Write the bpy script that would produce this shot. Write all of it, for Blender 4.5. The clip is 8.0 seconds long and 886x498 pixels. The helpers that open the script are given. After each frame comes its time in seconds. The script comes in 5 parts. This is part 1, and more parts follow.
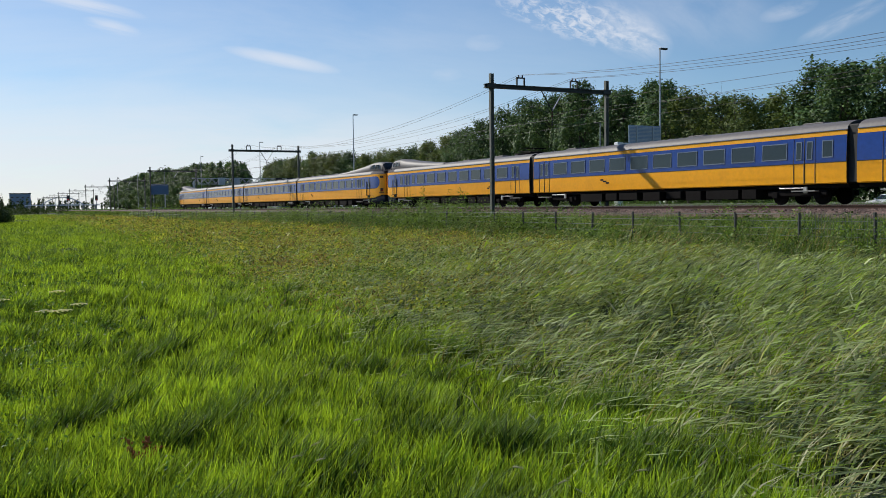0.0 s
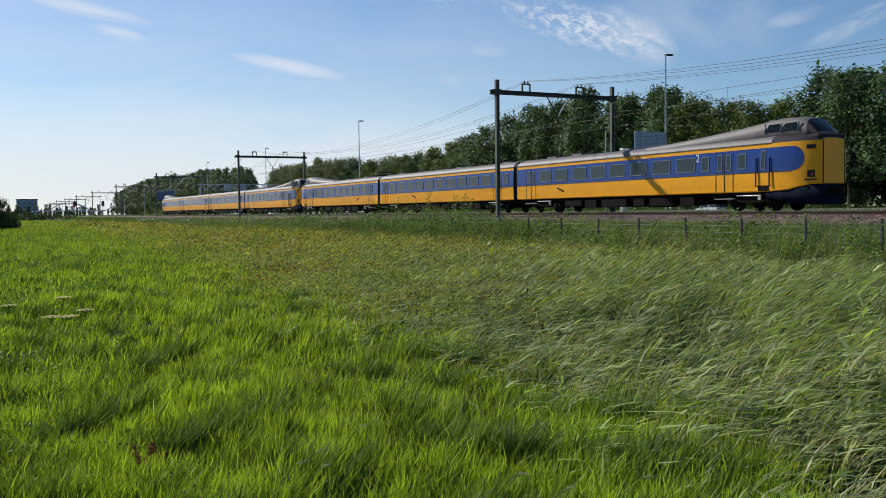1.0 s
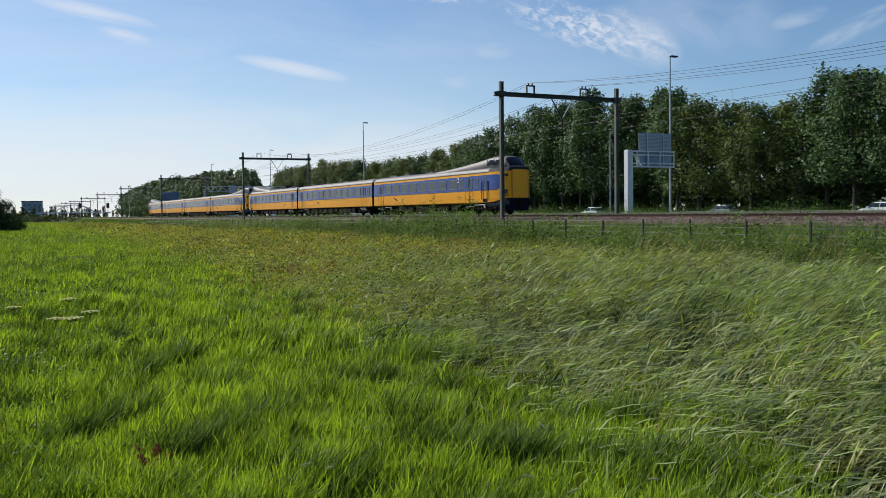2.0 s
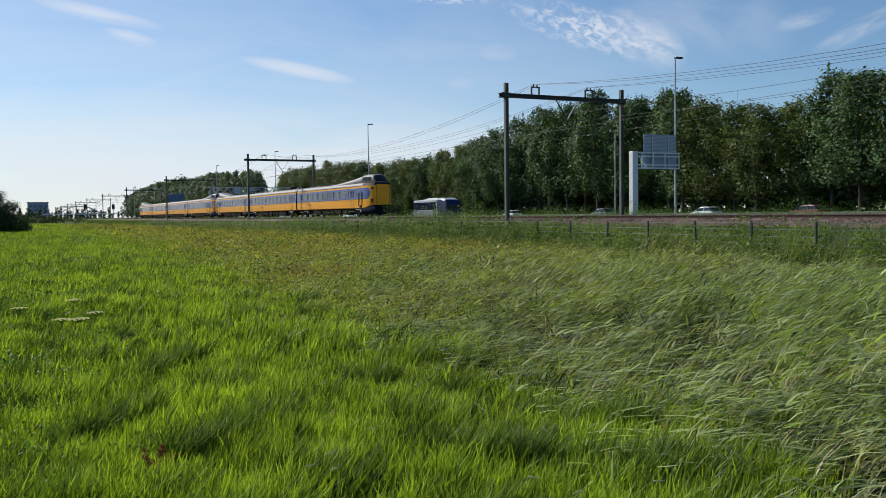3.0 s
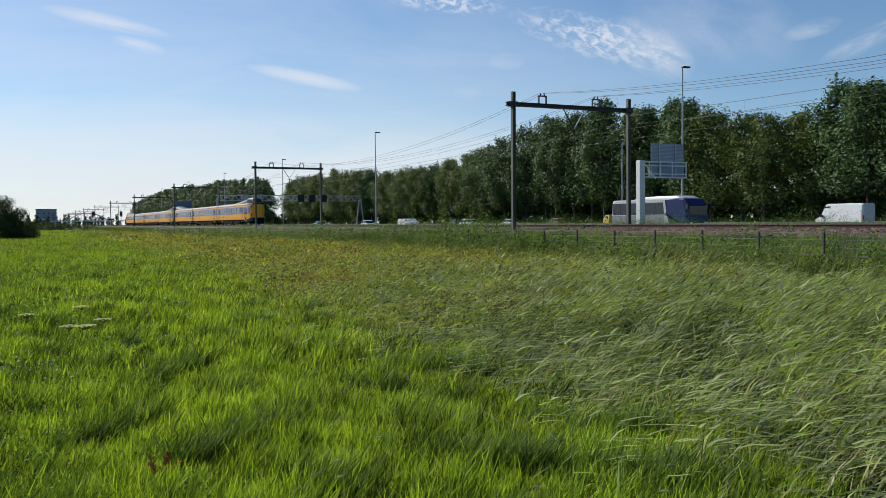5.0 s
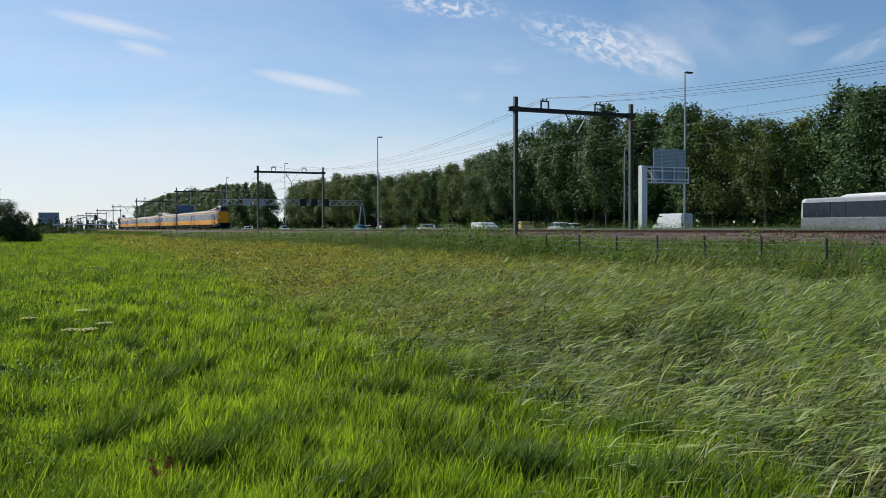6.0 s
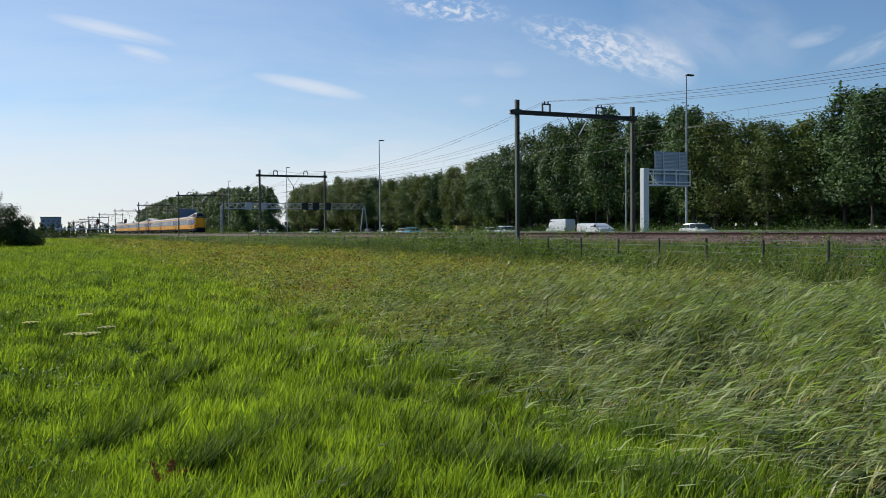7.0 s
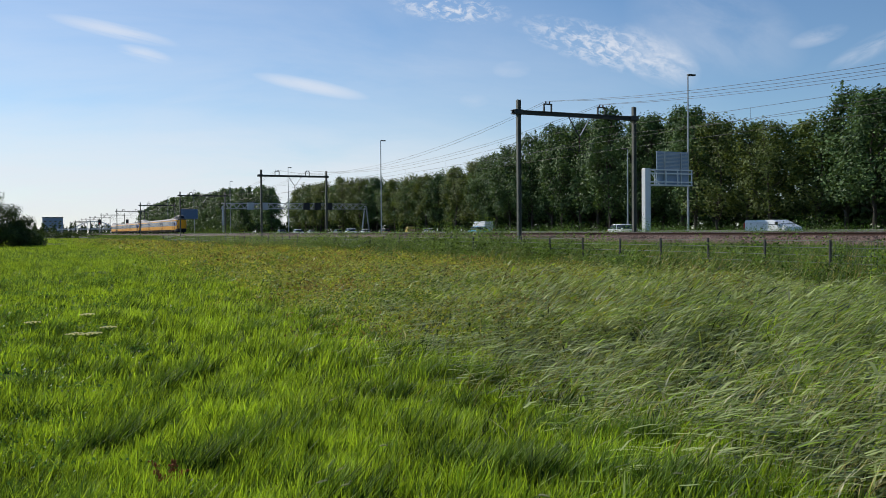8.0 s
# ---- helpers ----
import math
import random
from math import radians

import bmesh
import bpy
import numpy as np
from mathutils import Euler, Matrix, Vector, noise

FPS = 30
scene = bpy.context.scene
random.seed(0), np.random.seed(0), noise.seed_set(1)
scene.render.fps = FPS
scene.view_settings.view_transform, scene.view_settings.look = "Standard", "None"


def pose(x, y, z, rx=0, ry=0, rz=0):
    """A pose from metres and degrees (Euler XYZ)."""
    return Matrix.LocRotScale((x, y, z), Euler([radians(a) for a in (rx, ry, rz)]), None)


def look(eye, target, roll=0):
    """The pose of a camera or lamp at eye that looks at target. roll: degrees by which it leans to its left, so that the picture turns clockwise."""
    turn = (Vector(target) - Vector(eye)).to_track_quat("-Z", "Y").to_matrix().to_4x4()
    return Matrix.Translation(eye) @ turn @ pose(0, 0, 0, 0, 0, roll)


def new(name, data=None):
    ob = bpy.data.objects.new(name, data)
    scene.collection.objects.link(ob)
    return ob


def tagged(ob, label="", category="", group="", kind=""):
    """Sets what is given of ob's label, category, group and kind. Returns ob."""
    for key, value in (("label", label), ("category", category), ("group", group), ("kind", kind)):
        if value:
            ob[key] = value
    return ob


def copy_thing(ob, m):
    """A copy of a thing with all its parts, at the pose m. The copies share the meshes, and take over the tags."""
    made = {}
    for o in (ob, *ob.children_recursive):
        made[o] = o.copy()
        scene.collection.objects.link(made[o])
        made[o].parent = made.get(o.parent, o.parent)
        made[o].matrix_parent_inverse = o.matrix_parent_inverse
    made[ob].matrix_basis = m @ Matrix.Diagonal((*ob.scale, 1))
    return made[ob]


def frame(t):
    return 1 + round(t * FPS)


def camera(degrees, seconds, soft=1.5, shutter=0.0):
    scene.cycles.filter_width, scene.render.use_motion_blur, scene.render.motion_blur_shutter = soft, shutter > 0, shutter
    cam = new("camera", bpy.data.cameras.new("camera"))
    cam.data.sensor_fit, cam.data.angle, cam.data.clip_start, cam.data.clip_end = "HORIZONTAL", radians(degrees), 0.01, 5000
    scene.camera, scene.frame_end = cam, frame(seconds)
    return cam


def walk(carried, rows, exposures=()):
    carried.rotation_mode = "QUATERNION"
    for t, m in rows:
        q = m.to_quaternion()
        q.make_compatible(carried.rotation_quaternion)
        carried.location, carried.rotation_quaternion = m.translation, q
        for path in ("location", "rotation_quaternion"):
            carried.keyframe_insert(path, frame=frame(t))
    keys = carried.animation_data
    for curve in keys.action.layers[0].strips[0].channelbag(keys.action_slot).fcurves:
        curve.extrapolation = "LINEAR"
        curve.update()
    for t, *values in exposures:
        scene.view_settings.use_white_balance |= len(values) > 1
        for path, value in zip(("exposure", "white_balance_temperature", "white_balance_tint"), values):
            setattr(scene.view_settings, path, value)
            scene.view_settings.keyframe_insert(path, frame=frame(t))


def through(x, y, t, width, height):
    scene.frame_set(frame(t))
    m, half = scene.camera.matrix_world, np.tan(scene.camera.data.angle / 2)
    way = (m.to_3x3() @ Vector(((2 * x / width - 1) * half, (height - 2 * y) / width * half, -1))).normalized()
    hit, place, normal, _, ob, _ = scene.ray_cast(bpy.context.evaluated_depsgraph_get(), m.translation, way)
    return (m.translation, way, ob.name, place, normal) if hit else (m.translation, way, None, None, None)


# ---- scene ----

# The railway runs along x (the train leaves towards -x), y leads away from the camera over
# the tracks, the motorway and the wood. The meadow lies at z = 0, the rails at z = 1.405.
EYE = (0.0, 0.0, 1.6)
RAIL = 1.405
NEAR_TRACK, FAR_TRACK = 31.72, 35.72


def aim(yaw, pitch, roll):
    """Camera at EYE, yaw degrees to the left of +y, pitch up, roll to its left."""
    return pose(*EYE, 90 + pitch, 0, yaw) @ pose(0, 0, 0, 0, 0, roll)


cam = camera(52.67, 8.0, soft=0.5)
walk(cam, [
    (0.0, aim(63.263, -2.811, -0.686)),
    (0.5, aim(63.407, -2.677, -0.679)),
    (1.0, aim(63.613, -2.428, -0.674)),
    (1.5, aim(63.747, -2.355, -0.663)),
    (3.0, aim(64.188, -2.220, -0.660)),
    (3.5, aim(64.286, -2.106, -0.481)),
    (4.0, aim(64.405, -1.967, -0.330)),
    (4.5, aim(64.500, -1.830, -0.440)),
    (6.0, aim(64.732, -1.383, -0.270)),
    (6.5, aim(64.805, -1.297, -0.280)),
    (7.0, aim(64.848, -1.175, -0.420)),
    (7.5, aim(64.864, -1.148, -0.370)),
    (8.0, aim(64.946, -1.171, -0.450)),
], exposures=[(0.0, 0.2), (8.0, 0.2)])

# ---- light ----
SUN_FROM = Vector((-1.41, -0.62, 1.0)).normalized()


def make_light():
    data = bpy.data.lights.new("sun", "SUN")
    data.energy, data.angle, data.color = 4.7, radians(0.6), (1.0, 0.95, 0.86)
    ob = new("sun", data)
    ob.matrix_world = look(SUN_FROM * 300, (0, 0, 0))
    world = bpy.data.worlds.new("sky")
    world.use_nodes = True
    scene.world = world
    nt = world.node_tree
    nt.nodes.clear()
    N = nt.nodes.new
    out, bg, sky = N("ShaderNodeOutputWorld"), N("ShaderNodeBackground"), N("ShaderNodeTexSky")
    sky.sky_type, sky.sun_disc = "NISHITA", False
    sky.sun_elevation = math.asin(SUN_FROM.z)
    sky.sun_rotation = math.atan2(SUN_FROM.x, SUN_FROM.y)
    sky.altitude, sky.air_density, sky.dust_density, sky.ozone_density = 0, 1.0, 0.15, 4.0
    bg.inputs["Strength"].default_value = 0.085
    geo = N("ShaderNodeTexCoord")
    tint = N("ShaderNodeMixRGB")
    tint.blend_type, tint.inputs[0].default_value, tint.inputs[2].default_value = "MULTIPLY", 1.0, (0.90, 0.98, 1.05, 1)
    nt.links.new(sky.outputs[0], tint.inputs[1])
    last = tint.outputs[0]

    def math_node(op, a, b=None, clamp=False):
        n = N("ShaderNodeMath")
        n.operation, n.use_clamp = op, clamp
        for i, v in enumerate((a, b)):
            if v is None:
                continue
            if isinstance(v, (int, float)):
                n.inputs[i].default_value = v
            else:
                nt.links.new(v, n.inputs[i])
        return n.outputs[0]

    def cloud(yaw, pitch, tilt, half_w, half_h, scale, stretch, low, high, amount, last):
        """A wisp of thin high cloud: a soft patch of streaky noise round one direction of the sky."""
        mp = N("ShaderNodeMapping")
        mp.vector_type = "POINT"
        turn = (pose(0, 0, 0, 90 + pitch, 0, yaw) @ pose(0, 0, 0, 0, 0, tilt)).inverted().to_euler()
        mp.inputs["Rotation"].default_value = turn
        nt.links.new(geo.outputs["Generated"], mp.inputs["Vector"])
        sep = N("ShaderNodeSeparateXYZ")
        nt.links.new(mp.outputs[0], sep.inputs[0])
        depth = math_node("MULTIPLY", sep.outputs[2], -1.0)
        depth = math_node("MAXIMUM", depth, 0.02)
        u = math_node("DIVIDE", sep.outputs[0], depth)
        v = math_node("DIVIDE", sep.outputs[1], depth)
        uu = math_node("POWER", math_node("DIVIDE", u, half_w), 2.0)
        vv = math_node("POWER", math_node("DIVIDE", v, half_h), 2.0)
        fall = math_node("SUBTRACT", 1.0, math_node("ADD", uu, vv), clamp=True)
        comb = N("ShaderNodeCombineXYZ")
        nt.links.new(math_node("MULTIPLY", u, scale), comb.inputs[0])
        nt.links.new(math_node("MULTIPLY", v, scale * stretch), comb.inputs[1])
        comb.inputs[2].default_value = yaw * 0.37
        no = N("ShaderNodeTexNoise")
        no.inputs["Detail"].default_value, no.inputs["Roughness"].default_value = 6.0, 0.62
        no.inputs["Scale"].default_value, no.inputs["Distortion"].default_value = 1.0, 0.5
        nt.links.new(comb.outputs[0], no.inputs["Vector"])
        rng = N("ShaderNodeMapRange")
        rng.interpolation_type = "SMOOTHSTEP"
        rng.inputs["From Min"].default_value, rng.inputs["From Max"].default_value = low, high
        nt.links.new(no.outputs["Fac"], rng.inputs["Value"])
        fac = math_node("MULTIPLY", math_node("MULTIPLY", rng.outputs[0], fall), amount)
        mix = N("ShaderNodeMixRGB")
        nt.links.new(fac, mix.inputs[0])
        nt.links.new(last, mix.inputs[1])
        mix.inputs[2].default_value = (8.0, 8.3, 9.0, 1)
        return mix.outputs[0]

    last = cloud(73.2, 9.1, -10.5, 0.066, 0.0085, 12, 8, 0.15, 0.55, 0.62, last)     # bright streak
    last = cloud(84.9, 11.95, -9.5, 0.066, 0.0085, 12, 8, 0.25, 0.60, 0.55, last)   # streaks high up
    last = cloud(83.2, 10.7, -11, 0.030, 0.008, 16, 6, 0.25, 0.62, 0.5, last)
    last = cloud(54.6, 11.3, -17, 0.105, 0.024, 70, 2.0, 0.40, 0.66, 0.75, last)    # mottled patch
    last = cloud(51.6, 10.6, -32, 0.055, 0.028, 26, 2.2, 0.25, 0.70, 0.55, last)
    last = cloud(64.4, 13.9, -6, 0.070, 0.017, 75, 1.7, 0.44, 0.66, 0.8, last)
    last = cloud(60.5, 10.1, 0, 0.022, 0.010, 20, 1.5, 0.25, 0.75, 0.3, last)
    last = cloud(62.9, 8.2, 0, 0.018, 0.008, 20, 1.5, 0.25, 0.75, 0.25, last)
    last = cloud(48.0, 12.0, -20, 0.10, 0.05, 9, 2.0, 0.25, 0.80, 0.30, last)
    last = cloud(42.2, 11.1, 12, 0.03, 0.010, 16, 3.0, 0.25, 0.75, 0.35, last)
    last = cloud(39.2, 10.3, 24, 0.05, 0.012, 14, 5.0, 0.25, 0.75, 0.40, last)
    last = cloud(88.0, 6.0, 1, 0.90, 0.26, 3, 4.0, 0.0, 0.9, 0.42, last)
    last = cloud(88.0, 1.5, 1, 1.1, 0.11, 4, 6.0, 0.0, 0.7, 0.85, last)         # milky band low down
    nt.links.new(last, bg.inputs["Color"])
    nt.links.new(bg.outputs[0], out.inputs["Surface"])


make_light()


# ---- materials ----
def material(name, base, rough=0.6, metal=0.0, vary=0.18, fine=0.0, big=1.5, small=18.0, bump=0.0, spec=0.5,
             second=None, through=0.0, island=0.0, per_object=0.0, coat=0.0):
    """A Principled surface whose colour varies at two scales; through: how much light passes leaves."""
    m = bpy.data.materials.new(name)
    m.use_nodes = True
    nt = m.node_tree
    N, L = nt.nodes.new, nt.links.new
    b = nt.nodes["Principled BSDF"]
    b.inputs["Roughness"].default_value, b.inputs["Metallic"].default_value = rough, metal
    b.inputs["Specular IOR Level"].default_value = spec
    b.inputs["Coat Weight"].default_value = coat
    b.inputs["Coat Roughness"].default_value = 0.08
    tc = N("ShaderNodeTexCoord")
    n1, n2 = N("ShaderNodeTexNoise"), N("ShaderNodeTexNoise")
    n1.inputs["Scale"].default_value, n2.inputs["Scale"].default_value = big, small
    n1.inputs["Detail"].default_value = n2.inputs["Detail"].default_value = 4
    L(tc.outputs["Object"], n1.inputs["Vector"])
    L(tc.outputs["Object"], n2.inputs["Vector"])
    add = N("ShaderNodeMath")
    add.operation = "MULTIPLY_ADD"
    add.inputs[1].default_value, add.inputs[2].default_value = 0.5, 0.0
    L(n2.outputs["Fac"], add.inputs[0])
    add2 = N("ShaderNodeMath")
    add2.operation = "MULTIPLY_ADD"
    add2.inputs[1].default_value = 0.5
    L(n1.outputs["Fac"], add2.inputs[0])
    L(add.outputs[0], add2.inputs[2])
    fac = add2.outputs[0]
    if island or per_object:
        src = N("ShaderNodeNewGeometry").outputs["Random Per Island"] if island else N("ShaderNodeObjectInfo").outputs["Random"]
        wide_range = N("ShaderNodeMapRange")
        wide_range.inputs["From Min"].default_value, wide_range.inputs["From Max"].default_value = 0.38, 0.62
        L(fac, wide_range.inputs["Value"])
        fac = wide_range.outputs[0]
        mixf = N("ShaderNodeMix")
        mixf.inputs[0].default_value = island or per_object
        L(fac, mixf.inputs[2])
        L(src, mixf.inputs[3])
        fac = mixf.outputs[0]
    ramp = N("ShaderNodeValToRGB")
    lo = tuple(c * (1 - vary) for c in base)
    hi = tuple(min(1, c * (1 + vary)) for c in (second or base))
    ramp.color_ramp.elements[0].position, ramp.color_ramp.elements[1].position = 0.28, 0.72
    if island or per_object:
        ramp.color_ramp.elements[0].position, ramp.color_ramp.elements[1].position = 0.12, 0.9
    ramp.color_ramp.elements[0].color, ramp.color_ramp.elements[1].color = (*lo, 1), (*hi, 1)
    L(fac, ramp.inputs[0])
    L(ramp.outputs[0], b.inputs["Base Color"])
    if bump:
        bp = N("ShaderNodeBump")
        bp.inputs["Strength"].default_value, bp.inputs["Distance"].default_value = bump, 0.02
        L(n2.outputs["Fac"], bp.inputs["Height"])
        L(bp.outputs[0], b.inputs["Normal"])
    if through:
        tr, mx = N("ShaderNodeBsdfTranslucent"), N("ShaderNodeMixShader")
        hue = N("ShaderNodeMixRGB")
        hue.blend_type, hue.inputs[0].default_value = "MULTIPLY", 1.0
        hue.inputs[2].default_value = (1.25, 1.15, 0.5, 1)
        L(ramp.outputs[0], hue.inputs[1])
        L(hue.outputs[0], tr.inputs["Color"])
        mx.inputs[0].default_value = through
        L(b.outputs[0], mx.inputs[1])
        L(tr.outputs[0], mx.inputs[2])
        L(mx.outputs[0], nt.nodes["Material Output"].inputs["Surface"])
    return m


def glow_material(name, colour, strength):
    m = material(name, colour, 0.4)
    b = m.node_tree.nodes["Principled BSDF"]
    b.inputs["Emission Color"].default_value, b.inputs["Emission Strength"].default_value = (*colour, 1), strength
    return m


def glass_material(name, tint, rough=0.05):
    m = material(name, tint, rough, 0.0, vary=0.25, big=0.9, small=6, spec=0.6)
    return m


M = {
    # ground far darker than earth, so gaps in the grass look shaded
    "shade_soil": material("shade_dark_soil", (0.012, 0.018, 0.006), 0.95, vary=0.45, big=0.35, small=5, bump=0.6, second=(0.022, 0.034, 0.010), spec=0.1),
    "grass": material("meadow_grass", (0.050, 0.120, 0.012), 0.5, vary=0.62, big=0.9, small=4, second=(0.250, 0.370, 0.036), through=0.44, island=0.6, spec=0.22),
    "dark_grass": material("dark_grass", (0.026, 0.066, 0.012), 0.55, vary=0.55, big=0.5, small=3, second=(0.110, 0.185, 0.030), through=0.36, island=0.6, spec=0.16),
    "herb": material("clover_leaf", (0.030, 0.085, 0.024), 0.55, vary=0.5, big=0.6, small=4, second=(0.105, 0.205, 0.050), through=0.3, island=0.6, spec=0.12),
    "reed": material("reed_leaf", (0.022, 0.050, 0.011), 0.52, vary=0.62, big=0.8, small=4, second=(0.225, 0.285, 0.078), through=0.34, island=0.66, spec=0.22),
    # lighter copy of the reed colour; paints the sky's sheen on streaming leaves
    "reed_sheen": material("reed_leaf_sheen", (0.046, 0.088, 0.020), 0.48, vary=0.6, big=0.8, small=4, second=(0.290, 0.345, 0.130), through=0.32, island=0.7, spec=0.3),
    "yellow_weed": material("yellowing_weed_leaf", (0.115, 0.155, 0.022), 0.6, vary=0.42, big=0.5, small=4, second=(0.320, 0.335, 0.066), through=0.42, island=0.6, spec=0.18),
    "brown_weed": material("withered_weed_leaf", (0.090, 0.068, 0.024), 0.75, vary=0.5, big=0.5, small=4, second=(0.270, 0.205, 0.075), through=0.25, island=0.6, spec=0.12),
    "plume": material("reed_plume", (0.34, 0.34, 0.19), 0.65, vary=0.3, big=2, small=9, second=(0.48, 0.47, 0.32), through=0.35, island=0.6, spec=0.25),
    "dry": material("dry_stalk", (0.20, 0.17, 0.055), 0.7, vary=0.4, big=2, small=9, second=(0.36, 0.30, 0.12), through=0.3, island=0.6, spec=0.2),
    "weed": material("weed_leaf", (0.028, 0.070, 0.014), 0.5, vary=0.6, big=0.6, small=4, second=(0.135, 0.215, 0.040), through=0.32, island=0.62, spec=0.2),
    "flower": material("umbel_white", (0.80, 0.80, 0.72), 0.7, vary=0.08, big=30, small=90, through=0.55, spec=0.1),
    "dock": material("dock_seed", (0.24, 0.085, 0.035), 0.85, vary=0.4, big=20, small=70, spec=0.1),
    "leaf_a": material("poplar_leaf", (0.026, 0.060, 0.026), 0.55, vary=0.5, big=0.3, small=2, second=(0.100, 0.168, 0.062), through=0.22, island=0.55, spec=0.12),
    "leaf_b": material("willow_leaf", (0.040, 0.078, 0.026), 0.55, vary=0.5, big=0.3, small=2, second=(0.135, 0.175, 0.053), through=0.26, island=0.55, spec=0.12),
    "bark": material("bark", (0.060, 0.048, 0.036), 0.9, vary=0.4, big=1.5, small=9, bump=0.8),
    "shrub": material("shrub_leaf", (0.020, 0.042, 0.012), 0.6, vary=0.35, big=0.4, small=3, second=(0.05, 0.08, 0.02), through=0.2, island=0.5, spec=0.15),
    "ballast": material("ballast_stone", (0.060, 0.044, 0.040), 0.95, vary=0.55, big=2, small=14, bump=0.8, second=(0.25, 0.172, 0.145), island=0.75, spec=0.08),
    "rust": material("rusty_rail", (0.055, 0.028, 0.020), 0.8, vary=0.3, big=3, small=24, bump=0.3, spec=0.2),
    "rail_top": material("polished_rail_head", (0.36, 0.34, 0.33), 0.28, 0.9, vary=0.15, big=2, small=30),
    "concrete": material("concrete", (0.32, 0.31, 0.28), 0.85, vary=0.2, big=1.2, small=16, bump=0.3),
    "asphalt": material("asphalt", (0.055, 0.055, 0.056), 0.85, vary=0.2, big=0.3, small=20, bump=0.2),
    "marking": material("road_marking", (0.62, 0.62, 0.60), 0.6, vary=0.15, big=1, small=9),
    "galv": material("galvanised_steel", (0.40, 0.42, 0.43), 0.45, 0.55, vary=0.2, big=1.2, small=14),
    "mast": material("weathered_mast_steel", (0.045, 0.050, 0.045), 0.65, 0.1, vary=0.3, big=1.0, small=12, bump=0.15, spec=0.25),
    "mast_light": material("grey_green_mast", (0.105, 0.112, 0.095), 0.65, 0.1, vary=0.35, big=1.0, small=12, bump=0.15, spec=0.25),
    "wire": material("copper_wire", (0.05, 0.05, 0.05), 0.6, 0.3, vary=0.2),
    "porcelain": material("insulator", (0.10, 0.05, 0.035), 0.25, vary=0.2),
    "post": material("fence_post", (0.028, 0.030, 0.026), 0.7, vary=0.3, big=3, small=20),
    "fence_wire": material("fence_wire", (0.15, 0.18, 0.14), 0.6, 0.2, vary=0.25, big=1.5, small=12),
    "sign_back": material("sign_back_aluminium", (0.22, 0.29, 0.38), 0.5, 0.25, vary=0.15, big=1.0, small=8),
    "white_steel": material("painted_gantry", (0.62, 0.64, 0.64), 0.45, 0.1, vary=0.12, big=0.8, small=10),
    "signal_box": material("matrix_board", (0.012, 0.012, 0.014), 0.6, vary=0.2),
    "blue_sign": material("blue_sign_face", (0.09, 0.15, 0.24), 0.5, vary=0.15),
    "yellow": material("train_yellow", (0.80, 0.345, 0.002), 0.38, vary=0.12, big=0.7, small=6, coat=0.0, spec=0.28),
    "blue": material("train_blue", (0.005, 0.034, 0.215), 0.20, vary=0.2, big=0.6, small=5, spec=0.5),
    "roof": material("dusty_roof", (0.118, 0.108, 0.108), 0.6, vary=0.28, big=0.7, small=7, bump=0.1, spec=0.35),
    "dark_roof": material("dark_cab_band", (0.028, 0.024, 0.032), 0.75, vary=0.3, spec=0.15),
    "stripe": material("orange_line", (0.82, 0.45, 0.04), 0.35, vary=0.1),
    "skirt": material("dark_blue_skirt", (0.006, 0.010, 0.022), 0.95, vary=0.35, big=1.5, small=9, spec=0.06),
    "under": material("underframe", (0.009, 0.008, 0.008), 0.95, vary=0.4, big=2, small=14, spec=0.08),
    "steel": material("bare_steel", (0.40, 0.39, 0.37), 0.45, 0.6, vary=0.25),
    "rubber": material("black_rubber", (0.012, 0.012, 0.012), 0.75, vary=0.3),
    "frame": material("window_frame", (0.12, 0.15, 0.21), 0.4, 0.3, vary=0.3, big=0.8, small=7),
    "window": glass_material("tinted_glass", (0.010, 0.014, 0.016), 0.14),
    "bus_glass": material("blue_tinted_glass", (0.010, 0.018, 0.040), 0.12, vary=0.2, spec=0.45),
    "dull_galv": material("weathered_guard_rail", (0.20, 0.20, 0.19), 0.75, 0.2, vary=0.25, big=0.8, small=9, spec=0.2),
    "cab_glass": material("dark_cab_glass", (0.008, 0.009, 0.012), 0.2, vary=0.2, spec=0.25),
    "white_mark": material("white_lettering", (0.75, 0.75, 0.75), 0.5, vary=0.05),
    "bus_paint": material("bus_silver", (0.42, 0.43, 0.45), 0.35, 0.1, vary=0.1, spec=0.4),
    "bus_blue": material("bus_blue", (0.006, 0.018, 0.085), 0.35, vary=0.2, spec=0.3),
    "bus_grey": material("bus_grey", (0.20, 0.21, 0.23), 0.4, vary=0.2, spec=0.35),
    "car_white": material("white_car_paint", (0.72, 0.73, 0.74), 0.25, vary=0.06, coat=0.6),
    "car_blue": material("light_blue_car_paint", (0.08, 0.40, 0.62), 0.25, vary=0.08, coat=0.6),
    "car_grey": material("grey_car_paint", (0.20, 0.21, 0.22), 0.25, 0.3, vary=0.1, coat=0.6),
    "car_red": material("dark_red_car_paint", (0.22, 0.05, 0.035), 0.3, vary=0.1, coat=0.6),
    "van_yellow": material("yellow_van_paint", (0.62, 0.42, 0.08), 0.3, vary=0.1, coat=0.5),
    "truck_brown": material("brown_load", (0.15, 0.10, 0.06), 0.8, vary=0.4, big=1.5, small=8, spec=0.15),
    "lamp_red": material("tail_lamp", (0.45, 0.02, 0.015), 0.25, vary=0.1),
    "signal_red": glow_material("red_signal_light", (0.8, 0.03, 0.02), 1.0),
    "lamp_clear": material("head_lamp", (0.75, 0.75, 0.72), 0.12, vary=0.05),
    # distance haze is mixed into this blue-grey for far walls and bridge bows
